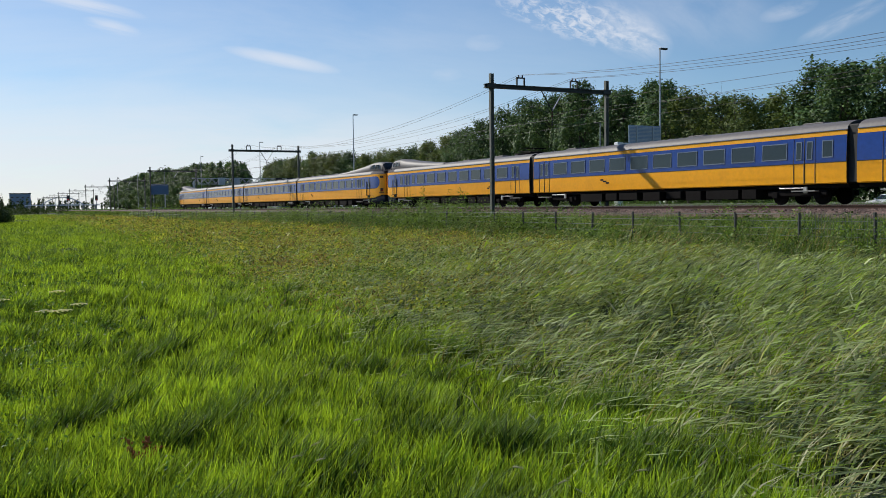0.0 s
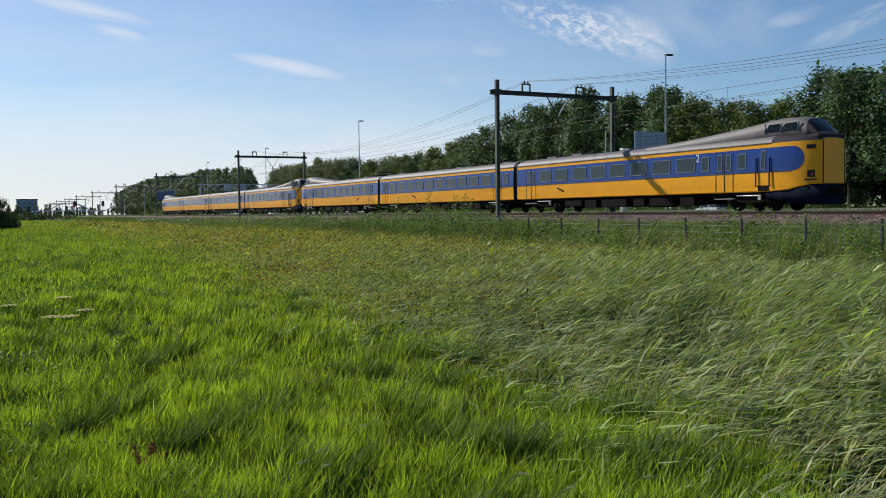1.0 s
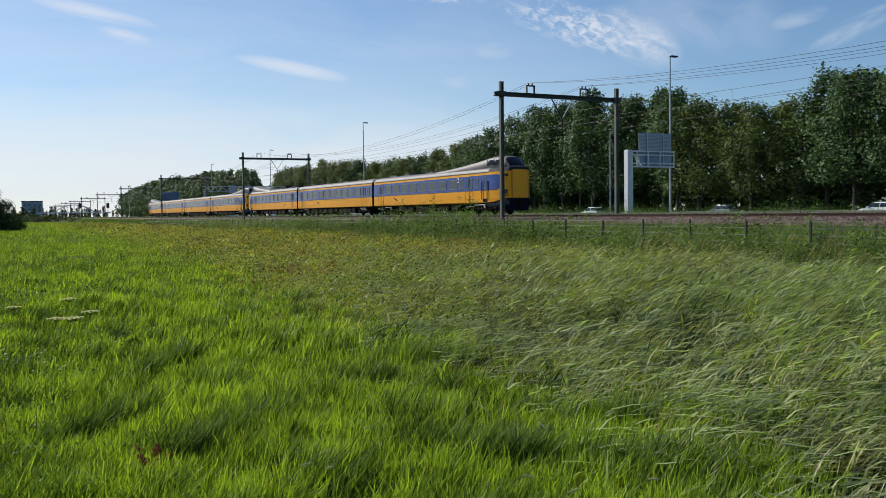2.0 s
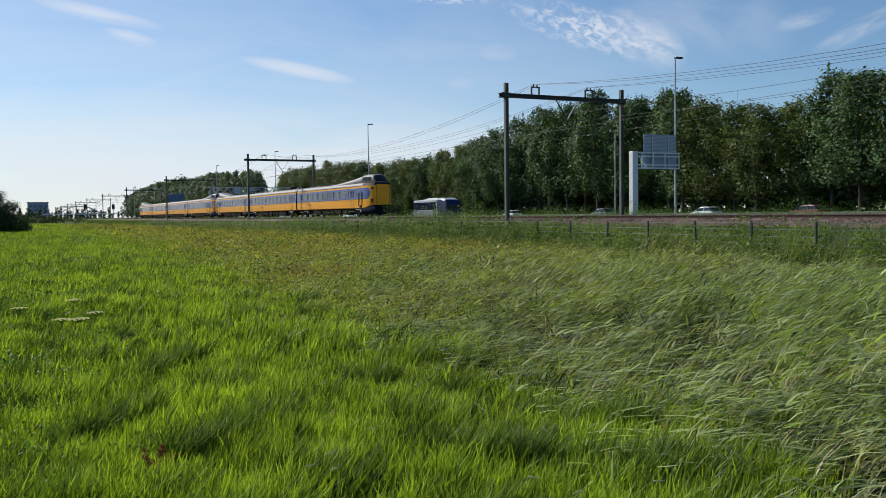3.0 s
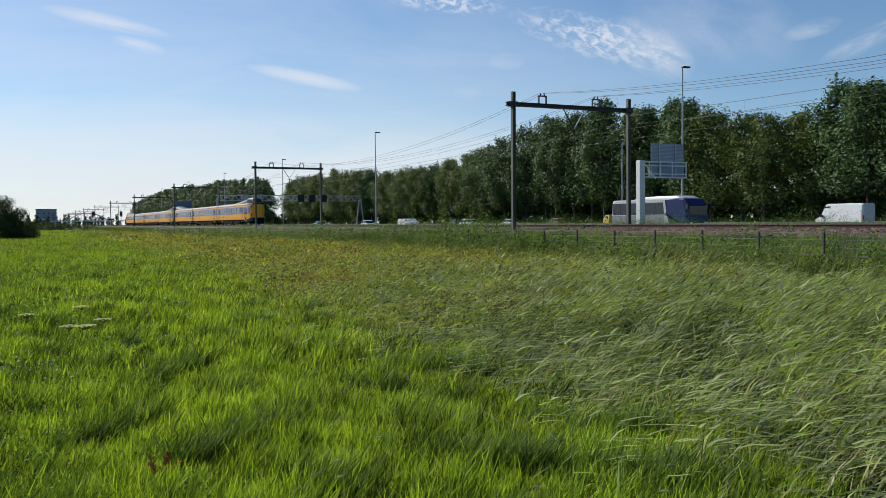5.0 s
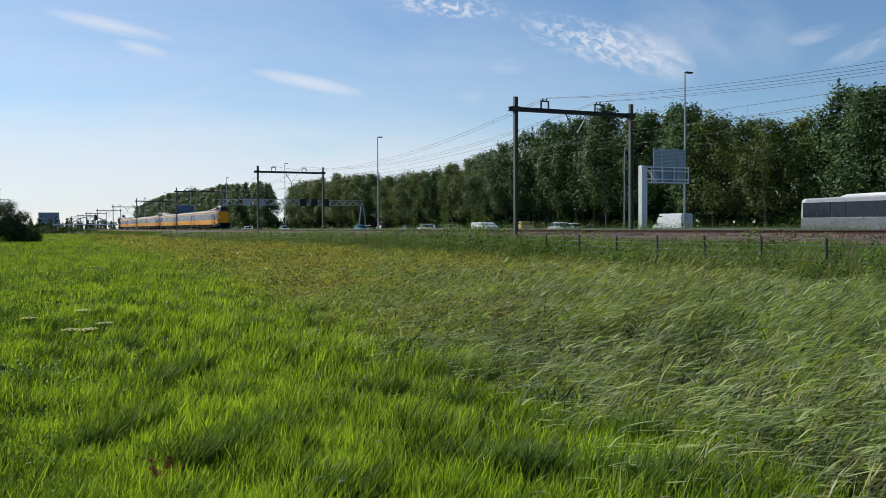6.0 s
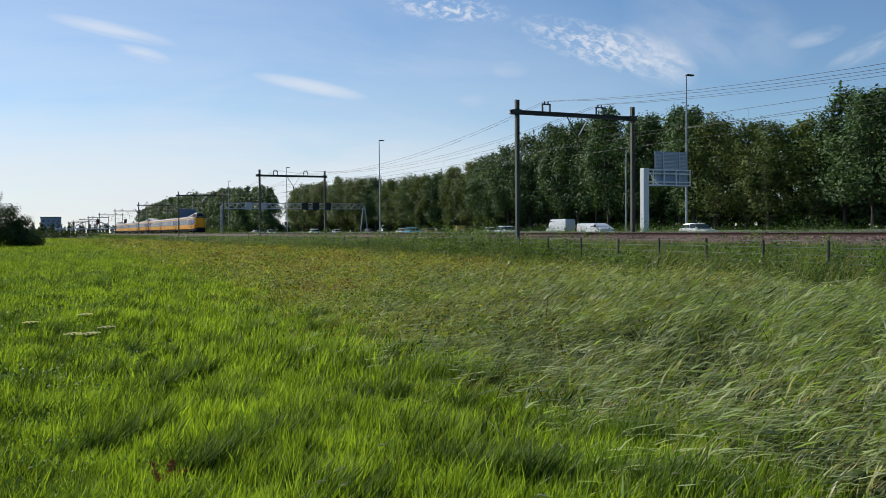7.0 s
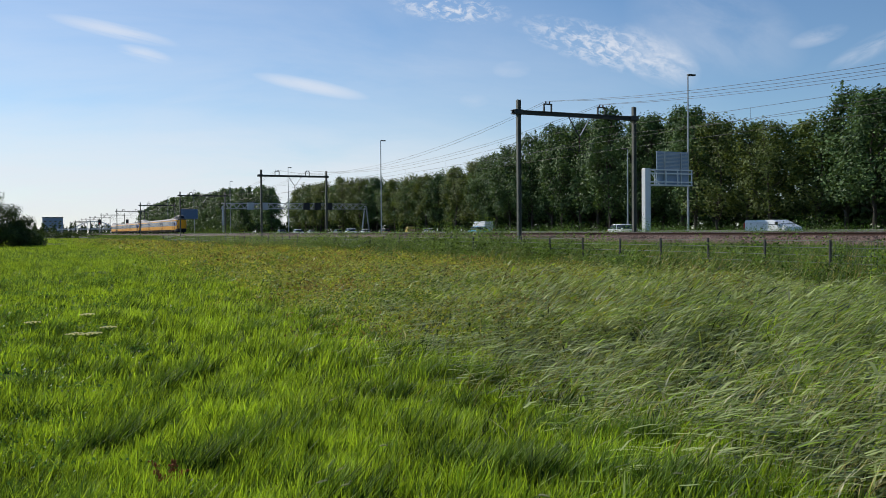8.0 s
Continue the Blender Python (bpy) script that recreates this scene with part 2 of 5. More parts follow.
    "wall_hazed": material("far_hazed_wall", (0.24, 0.30, 0.38), 0.8, vary=0.15, big=0.05, small=0.6),
    "wall_pale": material("far_pale_wall", (0.62, 0.63, 0.64), 0.7, vary=0.1, big=0.05, small=0.6),
}


# ---- mesh helpers ----
def mesh_object(name, bm, mat, parent=None, label=""):
    me = bpy.data.meshes.new(name)
    bm.to_mesh(me)
    bm.free()
    for mm in (mat if isinstance(mat, (list, tuple)) else [mat]):
        me.materials.append(mm)
    ob = new(name, me)
    if parent is not None:
        ob.parent = parent
    if label:
        ob["label"] = label
    return ob


def part(name, bm, mat, parent, label=""):
    return mesh_object(name, bm, mat, parent, label)


def shared(name, me, parent, m):
    ob = new(name, me)
    ob.parent = parent
    ob.matrix_basis = m
    return ob


def empty(name, at=(0, 0, 0)):
    ob = new(name)
    ob.location = at
    ob.empty_display_size = 0.2
    return ob


def box(bm, x0, x1, y0, y1, z0, z1, bevel=0.0):
    r = bmesh.ops.create_cube(bm, size=1.0, matrix=Matrix.LocRotScale(
        ((x0 + x1) / 2, (y0 + y1) / 2, (z0 + z1) / 2), None, (abs(x1 - x0), abs(y1 - y0), abs(z1 - z0))))
    if bevel:
        edges = {e for v in r["verts"] for e in v.link_edges}
        bmesh.ops.bevel(bm, geom=list(edges), offset=bevel, segments=2, affect="EDGES", profile=0.6)
    return bm


def rod(bm, a, b, r0, r1=None, n=8):
    a, b = Vector(a), Vector(b)
    m = Matrix.Translation((a + b) / 2) @ (b - a).to_track_quat("Z", "Y").to_matrix().to_4x4()
    bmesh.ops.create_cone(bm, cap_ends=True, segments=n, radius1=r0, radius2=r0 if r1 is None else r1, depth=(b - a).length, matrix=m)
    return bm


def loft(bm, rings, close=True, caps=True, mat_of=None):
    """Skin a list of rings of points (all of one count)."""
    rows = [[bm.verts.new(p) for p in ring] for ring in rings]
    n = len(rows[0])
    for i in range(len(rows) - 1):
        for j in range(n if close else n - 1):
            k = (j + 1) % n
            f = bm.faces.new((rows[i][j], rows[i + 1][j], rows[i + 1][k], rows[i][k]))
            f.smooth = True
            if mat_of:
                f.material_index = mat_of(i, j)
    if caps and close:
        for f in (bm.faces.new(rows[0]), bm.faces.new(list(reversed(rows[-1])))):
            for e in f.edges:
                e.smooth = False
    bmesh.ops.recalc_face_normals(bm, faces=bm.faces)
    return bm


def fast_mesh(name, verts, faces, mat, smooth=True):
    """A mesh from numpy arrays; faces has rows of 3 or 4 indices."""
    me = bpy.data.meshes.new(name)
    k = faces.shape[1]
    me.vertices.add(len(verts))
    me.vertices.foreach_set("co", np.asarray(verts, np.float32).ravel())
    me.loops.add(faces.size)
    me.loops.foreach_set("vertex_index", np.asarray(faces, np.int32).ravel())
    me.polygons.add(len(faces))
    me.polygons.foreach_set("loop_start", np.arange(0, faces.size, k, dtype=np.int32))
    me.polygons.foreach_set("use_smooth", np.full(len(faces), smooth))
    me.update(calc_edges=True)
    me.materials.append(mat)
    return me


rng = np.random.default_rng(7)


# ---- ground ----
def ground_z(x, y):
    """Height of the land: flat meadow, shallow ditch by the fence, railway bank, verge, motorway."""
    ys = np.array([-4000, -60, 0, 14, 18.5, 20.5, 23, 28.2, 29.2, 38.4, 39.6, 44, 52, 54.5, 92, 96, 120, 4000.0])
    zs = np.array([0.0, 0.0, 0.0, 0.0, -0.05, 0.10, 0.30, 0.86, 0.92, 0.92, 0.86, 0.85, 0.80, 0.62, 0.62, 0.75, 0.9, 0.9])
    z = np.interp(y, ys, zs)
    bumps = 0.05 * np.sin(x * 0.9 + y * 0.5) * np.sin(y * 0.8 - x * 0.23) + 0.04 * np.sin(x * 0.31 + 1.3) * np.cos(y * 0.41)
    return z + bumps * np.clip((19 - np.abs(y)) / 6, 0, 1) * np.clip((90 + x) / 60, 0, 1)


def make_ground():
    xs = np.concatenate([[-4000, -2500, -1600, -1100, -800, -600, -450, -340, -260, -200], np.arange(-160, -60, 8), np.arange(-60, 12, 0.8), [14, 20, 40, 90, 200, 500, 1200, 2500]])
    ys = np.concatenate([[-4000, -2000, -900, -400, -200, -100, -60, -40, -28, -18], np.arange(-12, 30, 0.7), np.arange(30, 60, 1.5), [64, 72, 80, 88, 92, 96, 104, 120, 180, 320, 700, 1500, 4000]])
    gx, gy = np.meshgrid(xs, ys)
    v = np.stack([gx, gy, ground_z(gx, gy)], -1).reshape(-1, 3)
    n, mrow = len(xs), len(ys)
    i = np.arange(n * mrow).reshape(mrow, n)
    f = np.stack([i[:-1, :-1], i[:-1, 1:], i[1:, 1:], i[1:, :-1]], -1).reshape(-1, 4)
    ob = new("ground", fast_mesh("ground", v, f, M["shade_soil"]))
    tagged(ob, "flat green meadow rising to the railway bank", "ground", kind="structure")


make_ground()


# ---- vegetation ----
WIND = np.array([0.43, 0.90])


def edge_of_reeds(x):
    """The meadow ends and the reeds begin at this y."""
    return np.interp(-x, [-5, 0, 4, 6.7, 11, 25, 60, 197, 500], [3.4, 3.6, 4.0, 4.3, 4.6, 5.9, 9.0, 17, 24])


def scatter(r0, r1, density, a0=-9.0, a1=60.0):
    """Points on the meadow in a ring r0..r1 m round the stand, a0..a1 degrees from the -x axis towards +y."""
    area = 0.5 * (r1 * r1 - r0 * r0) * math.radians(a1 - a0)
    n = int(area * density)
    r = np.sqrt(rng.uniform(r0 * r0, r1 * r1, n))
    a = np.radians(rng.uniform(a0, a1, n))
    return -r * np.cos(a), r * np.sin(a), r


def patchy(x, y, s=1.0, seed=0.0):
    return 0.5 + 0.25 * (np.sin(x * 1.7 * s + 3 * np.sin(y * 0.6 * s + seed)) + np.sin(y * 2.1 * s + 2.5 * np.sin(x * 0.8 * s + 1 + seed)))


def blades(x, y, z, height, width, lean, heading, segs=2, bend=1.9, droop=0.18):
    """Curved tapering blades: height and lean in metres, heading in radians. Returns verts and triangles."""
    n = len(x)
    side = heading + np.pi / 2 + rng.normal(0, 0.9, n)
    sx, sy = np.cos(side), np.sin(side)
    hx, hy = np.cos(heading), np.sin(heading)
    vs = []
    for k in range(segs + 1):
        u = k / segs
        w = width * (0.75 + 0.5 * u if u < 0.45 else 1.0 * (1 - u) / 0.55) * 0.5
        px = x + hx * lean * u ** bend
        py = y + hy * lean * u ** bend
        pz = z + height * (u - droop * u * u * np.clip(lean / np.maximum(height, 0.01), 0, 2))
        if k < segs:
            vs += [np.stack([px - sx * w, py - sy * w, pz], -1), np.stack([px + sx * w, py + sy * w, pz], -1)]
        else:
            vs.append(np.stack([px, py, pz], -1))
    per = len(vs)
    v = np.stack(vs, 1).reshape(-1, 3)
    tri = []
    for k in range(segs - 1):
        a = 2 * k
        tri += [(a, a + 1, a + 3), (a, a + 3, a + 2)]
    a = 2 * (segs - 1)
    tri.append((a, a + 1, a + 2))
    f = (np.arange(n)[:, None, None] * per + np.array(tri)[None]).reshape(-1, 3)
    return v, f


def stuff(name, pieces, mat, label, category):
    vs, fs, off = [], [], 0
    for v, f in pieces:
        vs.append(v)
        fs.append(f + off)
        off += len(v)
    ob = new(name, fast_mesh(name, np.concatenate(vs), np.concatenate(fs), mat))
    return tagged(ob, label, category, kind="stuff")


def tufts(r0, r1, density, per, radius, a0, a1):
    """Points gathered in tufts: place, distance, outward heading and one random number a tuft."""
    cx, cy, _ = scatter(r0, r1, density / per, a0, a1)
    k = len(cx)
    i = rng.integers(0, k, k * per)
    ox, oy = rng.normal(0, radius, len(i)), rng.normal(0, radius, len(i))
    own, size = rng.random(k)[i], rng.uniform(0.5, 1.15, k)[i]
    x, y = cx[i] + ox * size, cy[i] + oy * size
    return x, y, np.hypot(x, y), np.arctan2(oy, ox), own


def make_meadow():
    bright, dark = [], []
    base_head = np.arctan2(WIND[1], WIND[0])
    for r0, r1, dens, wide, tall, segs in ((3.2, 6.5, 3100, 0.0088, 0.215, 2), (6.5, 10, 1900, 0.0105, 0.22, 2), (10, 17, 820, 0.0145, 0.225, 2),
                                           (17, 30, 330, 0.021, 0.23, 2), (30, 60, 130, 0.030, 0.24, 1), (60, 130, 24, 0.055, 0.26, 1), (130, 320, 4.0, 0.11, 0.28, 1)):
        far = 0.0 if r0 < 12 else 0.05 + 0.006 * r0
        x, y, r, out, own = tufts(r0, r1, dens, 26, 0.08 + far, -9, 50 if r0 < 20 else 26)
        keep = y < edge_of_reeds(x) + rng.normal(0, 0.35 + 0.02 * r, len(x))
        # bare hollows between the tussocks; near-black ground colour paints their shade
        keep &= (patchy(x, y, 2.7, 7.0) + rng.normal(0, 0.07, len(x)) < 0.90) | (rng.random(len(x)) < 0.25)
        x, y, r, out, own = x[keep], y[keep], r[keep], out[keep], own[keep]
        n = len(x)
        p, q = patchy(x, y, 0.9, 2.0), patchy(x, y, 3.1, 4.0)
        h = tall * rng.uniform(0.55, 1.2, n) * (0.30 + 0.32 * p + 0.36 * q + 0.5 * own)
        head = np.where(rng.random(n) < 0.45, out, base_head) + rng.normal(0, 0.6, n)
        lean = h * rng.uniform(0.06, 0.62, n) * np.where(rng.random(n) < 0.1, 1.8, 1.0)
        bright.append(blades(x, y, ground_z(x, y) - 0.02, h, wide * rng.uniform(0.65, 1.6, n), lean, head, segs, 1.7, 0.2))
        # tufts of darker, taller grass
        x, y, r, out, own = tufts(r0, r1, dens * 0.7, 60, 0.11 + far, -9, 50 if r0 < 20 else 26)
        keep = (y < edge_of_reeds(x)) & (patchy(x, y, 2.3, 5.0) > 0.76)
        x, y, out = x[keep], y[keep], out[keep]
        n = len(x)
        if n:
            h = tall * rng.uniform(0.7, 1.5, n)
            head = np.where(rng.random(n) < 0.4, out, base_head) + rng.normal(0, 0.5, n)
            dark.append(blades(x, y, ground_z(x, y) - 0.02, h, wide * rng.uniform(0.8, 1.6, n), h * rng.uniform(0.15, 0.8, n), head, segs))
    # the meadow goes on, more thinly drawn, beside and behind the stand
    for r0, r1, dens, wide in ((0.4, 4.0, 1000, 0.012), (4.0, 9.0, 260, 0.022), (9.0, 20.0, 60, 0.04)):
        for a0, a1 in ((62, 351),) if r0 > 1 else ((0, 360),):
            x, y, r, out, own = tufts(r0, r1, dens, 26, 0.09 + 0.01 * r0, a0, a1)
            keep = (r > 0.35) & ((r < 3.3) | (np.degrees(np.arctan2(y, -x)) % 360 > 61)) & (y < 19)
            x, y, out, own = x[keep], y[keep], out[keep], own[keep]
            n = len(x)
            h = 0.2 * rng.uniform(0.5, 1.2, n) * (0.6 + 0.6 * own)
            bright.append(blades(x, y, ground_z(x, y) - 0.02, h, wide * rng.uniform(0.6, 1.4, n), h * rng.uniform(0.15, 1.0, n), out + rng.normal(0, 0.7, n), 2, 1.8, 0.22))
    stuff("meadow_grass", bright, M["grass"], "lush bright green meadow grass blown by the wind", "grass")
    stuff("dark_tussocks", dark, M["dark_grass"], "darker tussocks of tall grass in the meadow", "grass")


def leaf_clumps(x, y, per, tall, radius, size, flat=0.35):
    """Small plants: leaves gathered round stems at x, y; tall has one height a plant."""
    i = np.repeat(np.arange(len(x)), per)
    n = len(i)
    u = rng.random(n) ** 0.75
    c = np.stack([x[i] + rng.normal(0, radius, n) + WIND[0] * 0.2 * tall[i] * u, y[i] + rng.normal(0, radius, n) + WIND[1] * 0.2 * tall[i] * u, np.zeros(n)], -1)
    c[:, 2] = ground_z(c[:, 0], c[:, 1]) + tall[i] * u
    face = rng.normal(size=(n, 3)) * 0.6 + np.array([-0.35, -0.15, 0.75])
    return leaf_cards(c, size, flat, face)


def make_herbs():
    """Clover and low herbs in the damp corner of the meadow, blue-green between the grass."""
    pieces = []
    for r0, r1, dens, per, size, radius in ((4.0, 9.0, 60, 22, 0.026, 0.06), (9.0, 16.0, 34, 18, 0.040, 0.09), (16.0, 34.0, 12, 16, 0.065, 0.16), (34.0, 80.0, 2.2, 14, 0.07, 0.30)):
        x, y, r = scatter(r0, r1, dens, -9, 13)
        a = np.degrees(np.arctan2(y, -x))
        keep = patchy(x, y, 1.1, 9.0) + rng.normal(0, 0.12, len(x)) > 0.34 + 0.05 * np.maximum(a, 0)
        x, y = x[keep], y[keep]
        pieces.append(leaf_clumps(x, y, per, rng.uniform(0.10, 0.24, len(x)), radius, size))
    stuff("meadow_herbs", pieces, M["herb"], "low blue-green clover and herbs in the meadow", "herbs")


def make_rough_weeds():
    """The strip of yellowing and withered weeds where the meadow meets the reeds."""
    kinds = {"yellow_weed": [], "brown_weed": [], "weed": []}
    for r0, r1, dens, per, size, radius, a1 in ((11.0, 20.0, 24, 16, 0.045, 0.09, 44), (20.0, 36.0, 14, 14, 0.066, 0.14, 44), (36.0, 75.0, 5.0, 13, 0.11, 0.26, 32), (75.0, 210.0, 0.9, 12, 0.22, 0.6, 15)):
        x, y, r = scatter(r0, r1, dens, 2, a1)
        a = np.degrees(np.arctan2(y, -x))
        keep = (y > edge_of_reeds(x) - 0.3 + rng.normal(0, 0.5 + 0.02 * r, len(x))) & (y < 19.6)
        keep &= rng.random(len(x)) < np.interp(a, [0, 16, 26, 36, 44], [1.0, 1.0, 0.75, 0.4, 0.25])
        x, y = x[keep], y[keep]
        tone = patchy(x, y, 0.5, 6.0) + rng.normal(0, 0.22, len(x))
        for name, lo, hi in (("brown_weed", -9, 0.24), ("yellow_weed", 0.24, 0.70), ("weed", 0.70, 9)):
            m = (tone > lo) & (tone <= hi)
            kinds[name].append(leaf_clumps(x[m], y[m], per, rng.uniform(0.30, 0.62, m.sum()), radius, size, 0.9))
    stuff("yellow_weeds", kinds["yellow_weed"], M["yellow_weed"], "yellowing weeds between the meadow and the reeds", "weeds")
    stuff("withered_weeds", kinds["brown_weed"], M["brown_weed"], "withered brown weeds between the meadow and the reeds", "weeds")
    stuff("green_weeds", kinds["weed"], M["weed"], "dark green weeds between the meadow and the reeds", "weeds")


SWAYING = []


def make_reeds():
    leaves, plumes, dry, green = [], [], [], []
    loose = [[], [], []]
    base_head = np.arctan2(WIND[1], WIND[0])
    for r0, r1, dens, wide, segs in ((3.6, 7, 620, 0.018, 3), (7, 12, 470, 0.020, 3), (12, 20, 300, 0.024, 2), (20, 34, 160, 0.032, 2), (34, 60, 56, 0.045, 1), (60, 120, 9, 0.11, 1), (120, 260, 2.2, 0.2, 1)):
        far = 0.0 if r0 < 20 else 0.004 * r0
        x, y, r, out, own = tufts(r0, r1, dens, 18, 0.13 + far, 2, 62)
        e = edge_of_reeds(x)
        ang = np.degrees(np.arctan2(y, -x))
        keep = (y > e + rng.normal(0, 0.45 + 0.02 * r, len(x))) & (y < 19.8)
        if r0 >= 12:
            keep &= rng.random(len(x)) < np.interp(ang, [0, 14, 30], [0.30, 0.40, 1.0])
        # hollows where the wind has parted the reeds, shaded by the near-black ground colour
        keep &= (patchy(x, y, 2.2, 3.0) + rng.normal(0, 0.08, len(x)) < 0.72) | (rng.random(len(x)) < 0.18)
        x, y, e, out, own, ang = x[keep], y[keep], e[keep], out[keep], own[keep], ang[keep]
        n = len(x)
        rise = np.clip((y - e) / 2.5, 0.25, 1.0)
        p = patchy(x, y, 0.55, 1.0)
        h = rng.uniform(0.30, 0.62, n) * (0.5 + 0.5 * rise) * (0.82 if r0 > 15 else 1.0) * (0.42 + 0.4 * p + 0.65 * own)
        head = np.where(rng.random(n) < 0.2, out, base_head) + rng.normal(0, 0.45, n)
        lean = h * rng.uniform(0.35, 1.3, n)
        kind = rng.random(n)
        straw = np.clip((ang - 31) / 9, 0, 1) * np.clip((11.5 - np.hypot(x, y)) / 4, 0, 1) + 0.5 * np.clip((1.6 - (y - e)) / 1.2, 0, 1) * (r0 > 6)
        pale = kind < 0.02 + 0.26 * straw * (ang > 33)
        drymask = (~pale) & (kind < 0.05 + 0.30 * straw + (0.14 + 0.14 * (r0 > 15)) * patchy(x, y, 0.8, 4.0) ** 2)
        lush = (~pale) & (~drymask) & (patchy(x, y, 0.45, 8.0) + 0.5 * (own - 0.5) > np.interp(ang, [0, 20, 34], [0.40, 0.46, 0.64])) & (kind > 0.3)
        rest = ~(pale | drymask | lush)
        w = wide * rng.uniform(0.5, 1.45, n)
        z = ground_z(x, y) - 0.02
        for mask, store, hh, ww in ((rest, leaves, 1.0, 1.0), (lush, green, 1.0, 0.8), (drymask, dry, 1.05, 0.5), (pale, plumes, 1.12, 0.75)):
            if mask.sum():
                store.append(blades(x[mask], y[mask], z[mask], h[mask] * hh, w[mask] * ww, lean[mask], head[mask], segs, 2.2, 0.34))
        # broad leaves that stream off the stems higher up
        for store, share in ((loose[0], 0.21), (loose[1], 0.21), (loose[2], 0.21), (green, 0.12)):
            m2 = rng.random(n) < share * (1.0 if r0 < 34 else 0.0)
            k = m2.sum()
            store.append(blades(x[m2], y[m2], z[m2] + h[m2] * rng.uniform(0.35, 0.95, k), h[m2] * rng.uniform(-0.05, 0.34, k), w[m2] * 1.2,
                                rng.uniform(0.14, 0.40, k), base_head + rng.normal(0, 0.55, k), 2, 1.3, 0.3))
    stuff("reed_leaves", leaves, M["reed"], "tall grey-green reeds bent over by the wind", "reeds")
    stuff("lush_reeds", green, M["grass"], "fresh yellow-green grass among the reeds", "grass")
    for g in loose:
        SWAYING.append(stuff("swaying_reed_leaves", g, M["reed_sheen"], "broad reed leaves streaming and swaying in the wind", "reeds"))
    SWAYING.append(stuff("reed_plumes", plumes, M["plume"], "pale seed plumes streaming above the reeds", "reeds"))
    stuff("dry_stalks", dry, M["dry"], "brown dry stalks among the reeds", "stalks")


def leaf_cards(c, size, flat=0.35, facing=None):
    """One small pointed leaf (a rhomb of two triangles) at each centre; facing: the way its upper side looks."""
    n = len(c)
    a = rng.normal(size=(n, 3))
    if facing is None:
        a[:, 2] *= flat + 0.65
    else:
        f = facing / np.maximum(np.linalg.norm(facing, axis=1), 1e-6)[:, None]
        a -= f * np.sum(a * f, 1)[:, None]
    a /= np.linalg.norm(a, axis=1)[:, None]
    b = rng.normal(size=(n, 3)) if facing is None else np.cross(f, a)
    b -= a * np.sum(a * b, 1)[:, None]
    b /= np.linalg.norm(b, axis=1)[:, None]
    L = (size * rng.uniform(0.6, 1.35, n))[:, None]
    v = np.stack([c - a * L * 0.5, c + b * L * 0.27, c + a * L * 0.5, c - b * L * 0.27], 1).reshape(-1, 3)
    f = (np.arange(n)[:, None] * 4 + np.arange(4)[None])
    return v, f


def make_bank_weeds():
    """Nettles and tall weeds along the fence and up the bank."""
    for name, n, y0, y1, x0, x1, tall, size, label in (
            ("nettle_strip", 62000, 19.4, 23.4, -110, -4, 0.95, 0.085, "dark green nettles and weeds along the fence"),
            ("nettle_thicket", 38000, 20.1, 22.2, -72, -26, 0.70, 0.10, "dense dark thicket of tall nettles over the fence"),
            ("far_nettle_strip", 9000, 19.2, 24.5, -330, -110, 0.45, 0.2, "distant dark weeds along the railway fence")):
        clump = n // 60
        cx, cy = rng.uniform(x0, x1, clump), rng.uniform(y0, y1, clump)
        ch = tall * rng.uniform(0.5, 1.25, clump) * (0.55 + 0.75 * patchy(cx, cy, 0.35, 3.0)) * np.interp(-cx, [0, 22, 27, 34, 40, 52, 60, 110], [0.95, 0.95, 0.9, 1.3, 1.7, 1.7, 1.4, 0.9])
        i = rng.integers(0, clump, n)
        u = rng.random(n) ** 0.7
        off = rng.normal(0, 0.20, (n, 2)) * (1.15 - 0.6 * u)[:, None]
        c = np.stack([cx[i] + off[:, 0], cy[i] + off[:, 1], np.zeros(n)], -1)
        c[:, 2] = ground_z(c[:, 0], c[:, 1]) + ch[i] * u
        face = np.stack([off[:, 0] * 2.5, off[:, 1] * 2.5, np.full(n, 0.55)], -1) + rng.normal(0, 0.45, (n, 3))
        stuff(name, [leaf_cards(c, size, facing=face)], M["weed"], label, "weeds")
    # tall seeding grass that grows through the fence
    tall_grass, straw = [], []
    for x0, x1, n, wide in ((-45, -2, 26000, 0.016), (-110, -45, 12000, 0.03)):
        x, y = rng.uniform(x0, x1, n), rng.uniform(19.2, 24.0, n)
        h = rng.uniform(0.3, 0.95, n) * (0.5 + 0.7 * patchy(x, y, 0.6, 12.0))
        head = rng.normal(1.12, 0.5, n)
        v = rng.random(n) < 0.72
        for m, store, ww in ((v, tall_grass, 1.0), (~v, straw, 0.7)):
            store.append(blades(x[m], y[m], ground_z(x[m], y[m]) - 0.02, h[m], wide * ww * rng.uniform(0.6, 1.4, m.sum()), h[m] * rng.uniform(0.15, 0.8, m.sum()), head[m], 2))
    stuff("fence_grass", tall_grass, M["dark_grass"], "tall uncut grass growing through the wire fence", "grass")
    stuff("fence_straw", straw, M["dry"], "straw-coloured stalks growing through the wire fence", "stalks")
    pieces = []
    for x0, x1, n, wide in ((-60, -2, 46000, 0.020), (-160, -60, 14000, 0.05), (-420, -160, 8000, 0.13)):
        x, y = rng.uniform(x0, x1, n), rng.uniform(22.0, 28.4, n)
        h = rng.uniform(0.15, 0.45, n) * np.where(y < 25, 1.3, np.where(x < -42, 1.15, 0.95))
        pieces.append(blades(x, y, ground_z(x, y) - 0.02, h, wide * rng.uniform(0.6, 1.4, n), h * rng.uniform(0.1, 0.9, n), rng.normal(1.1, 0.8, n), 1))
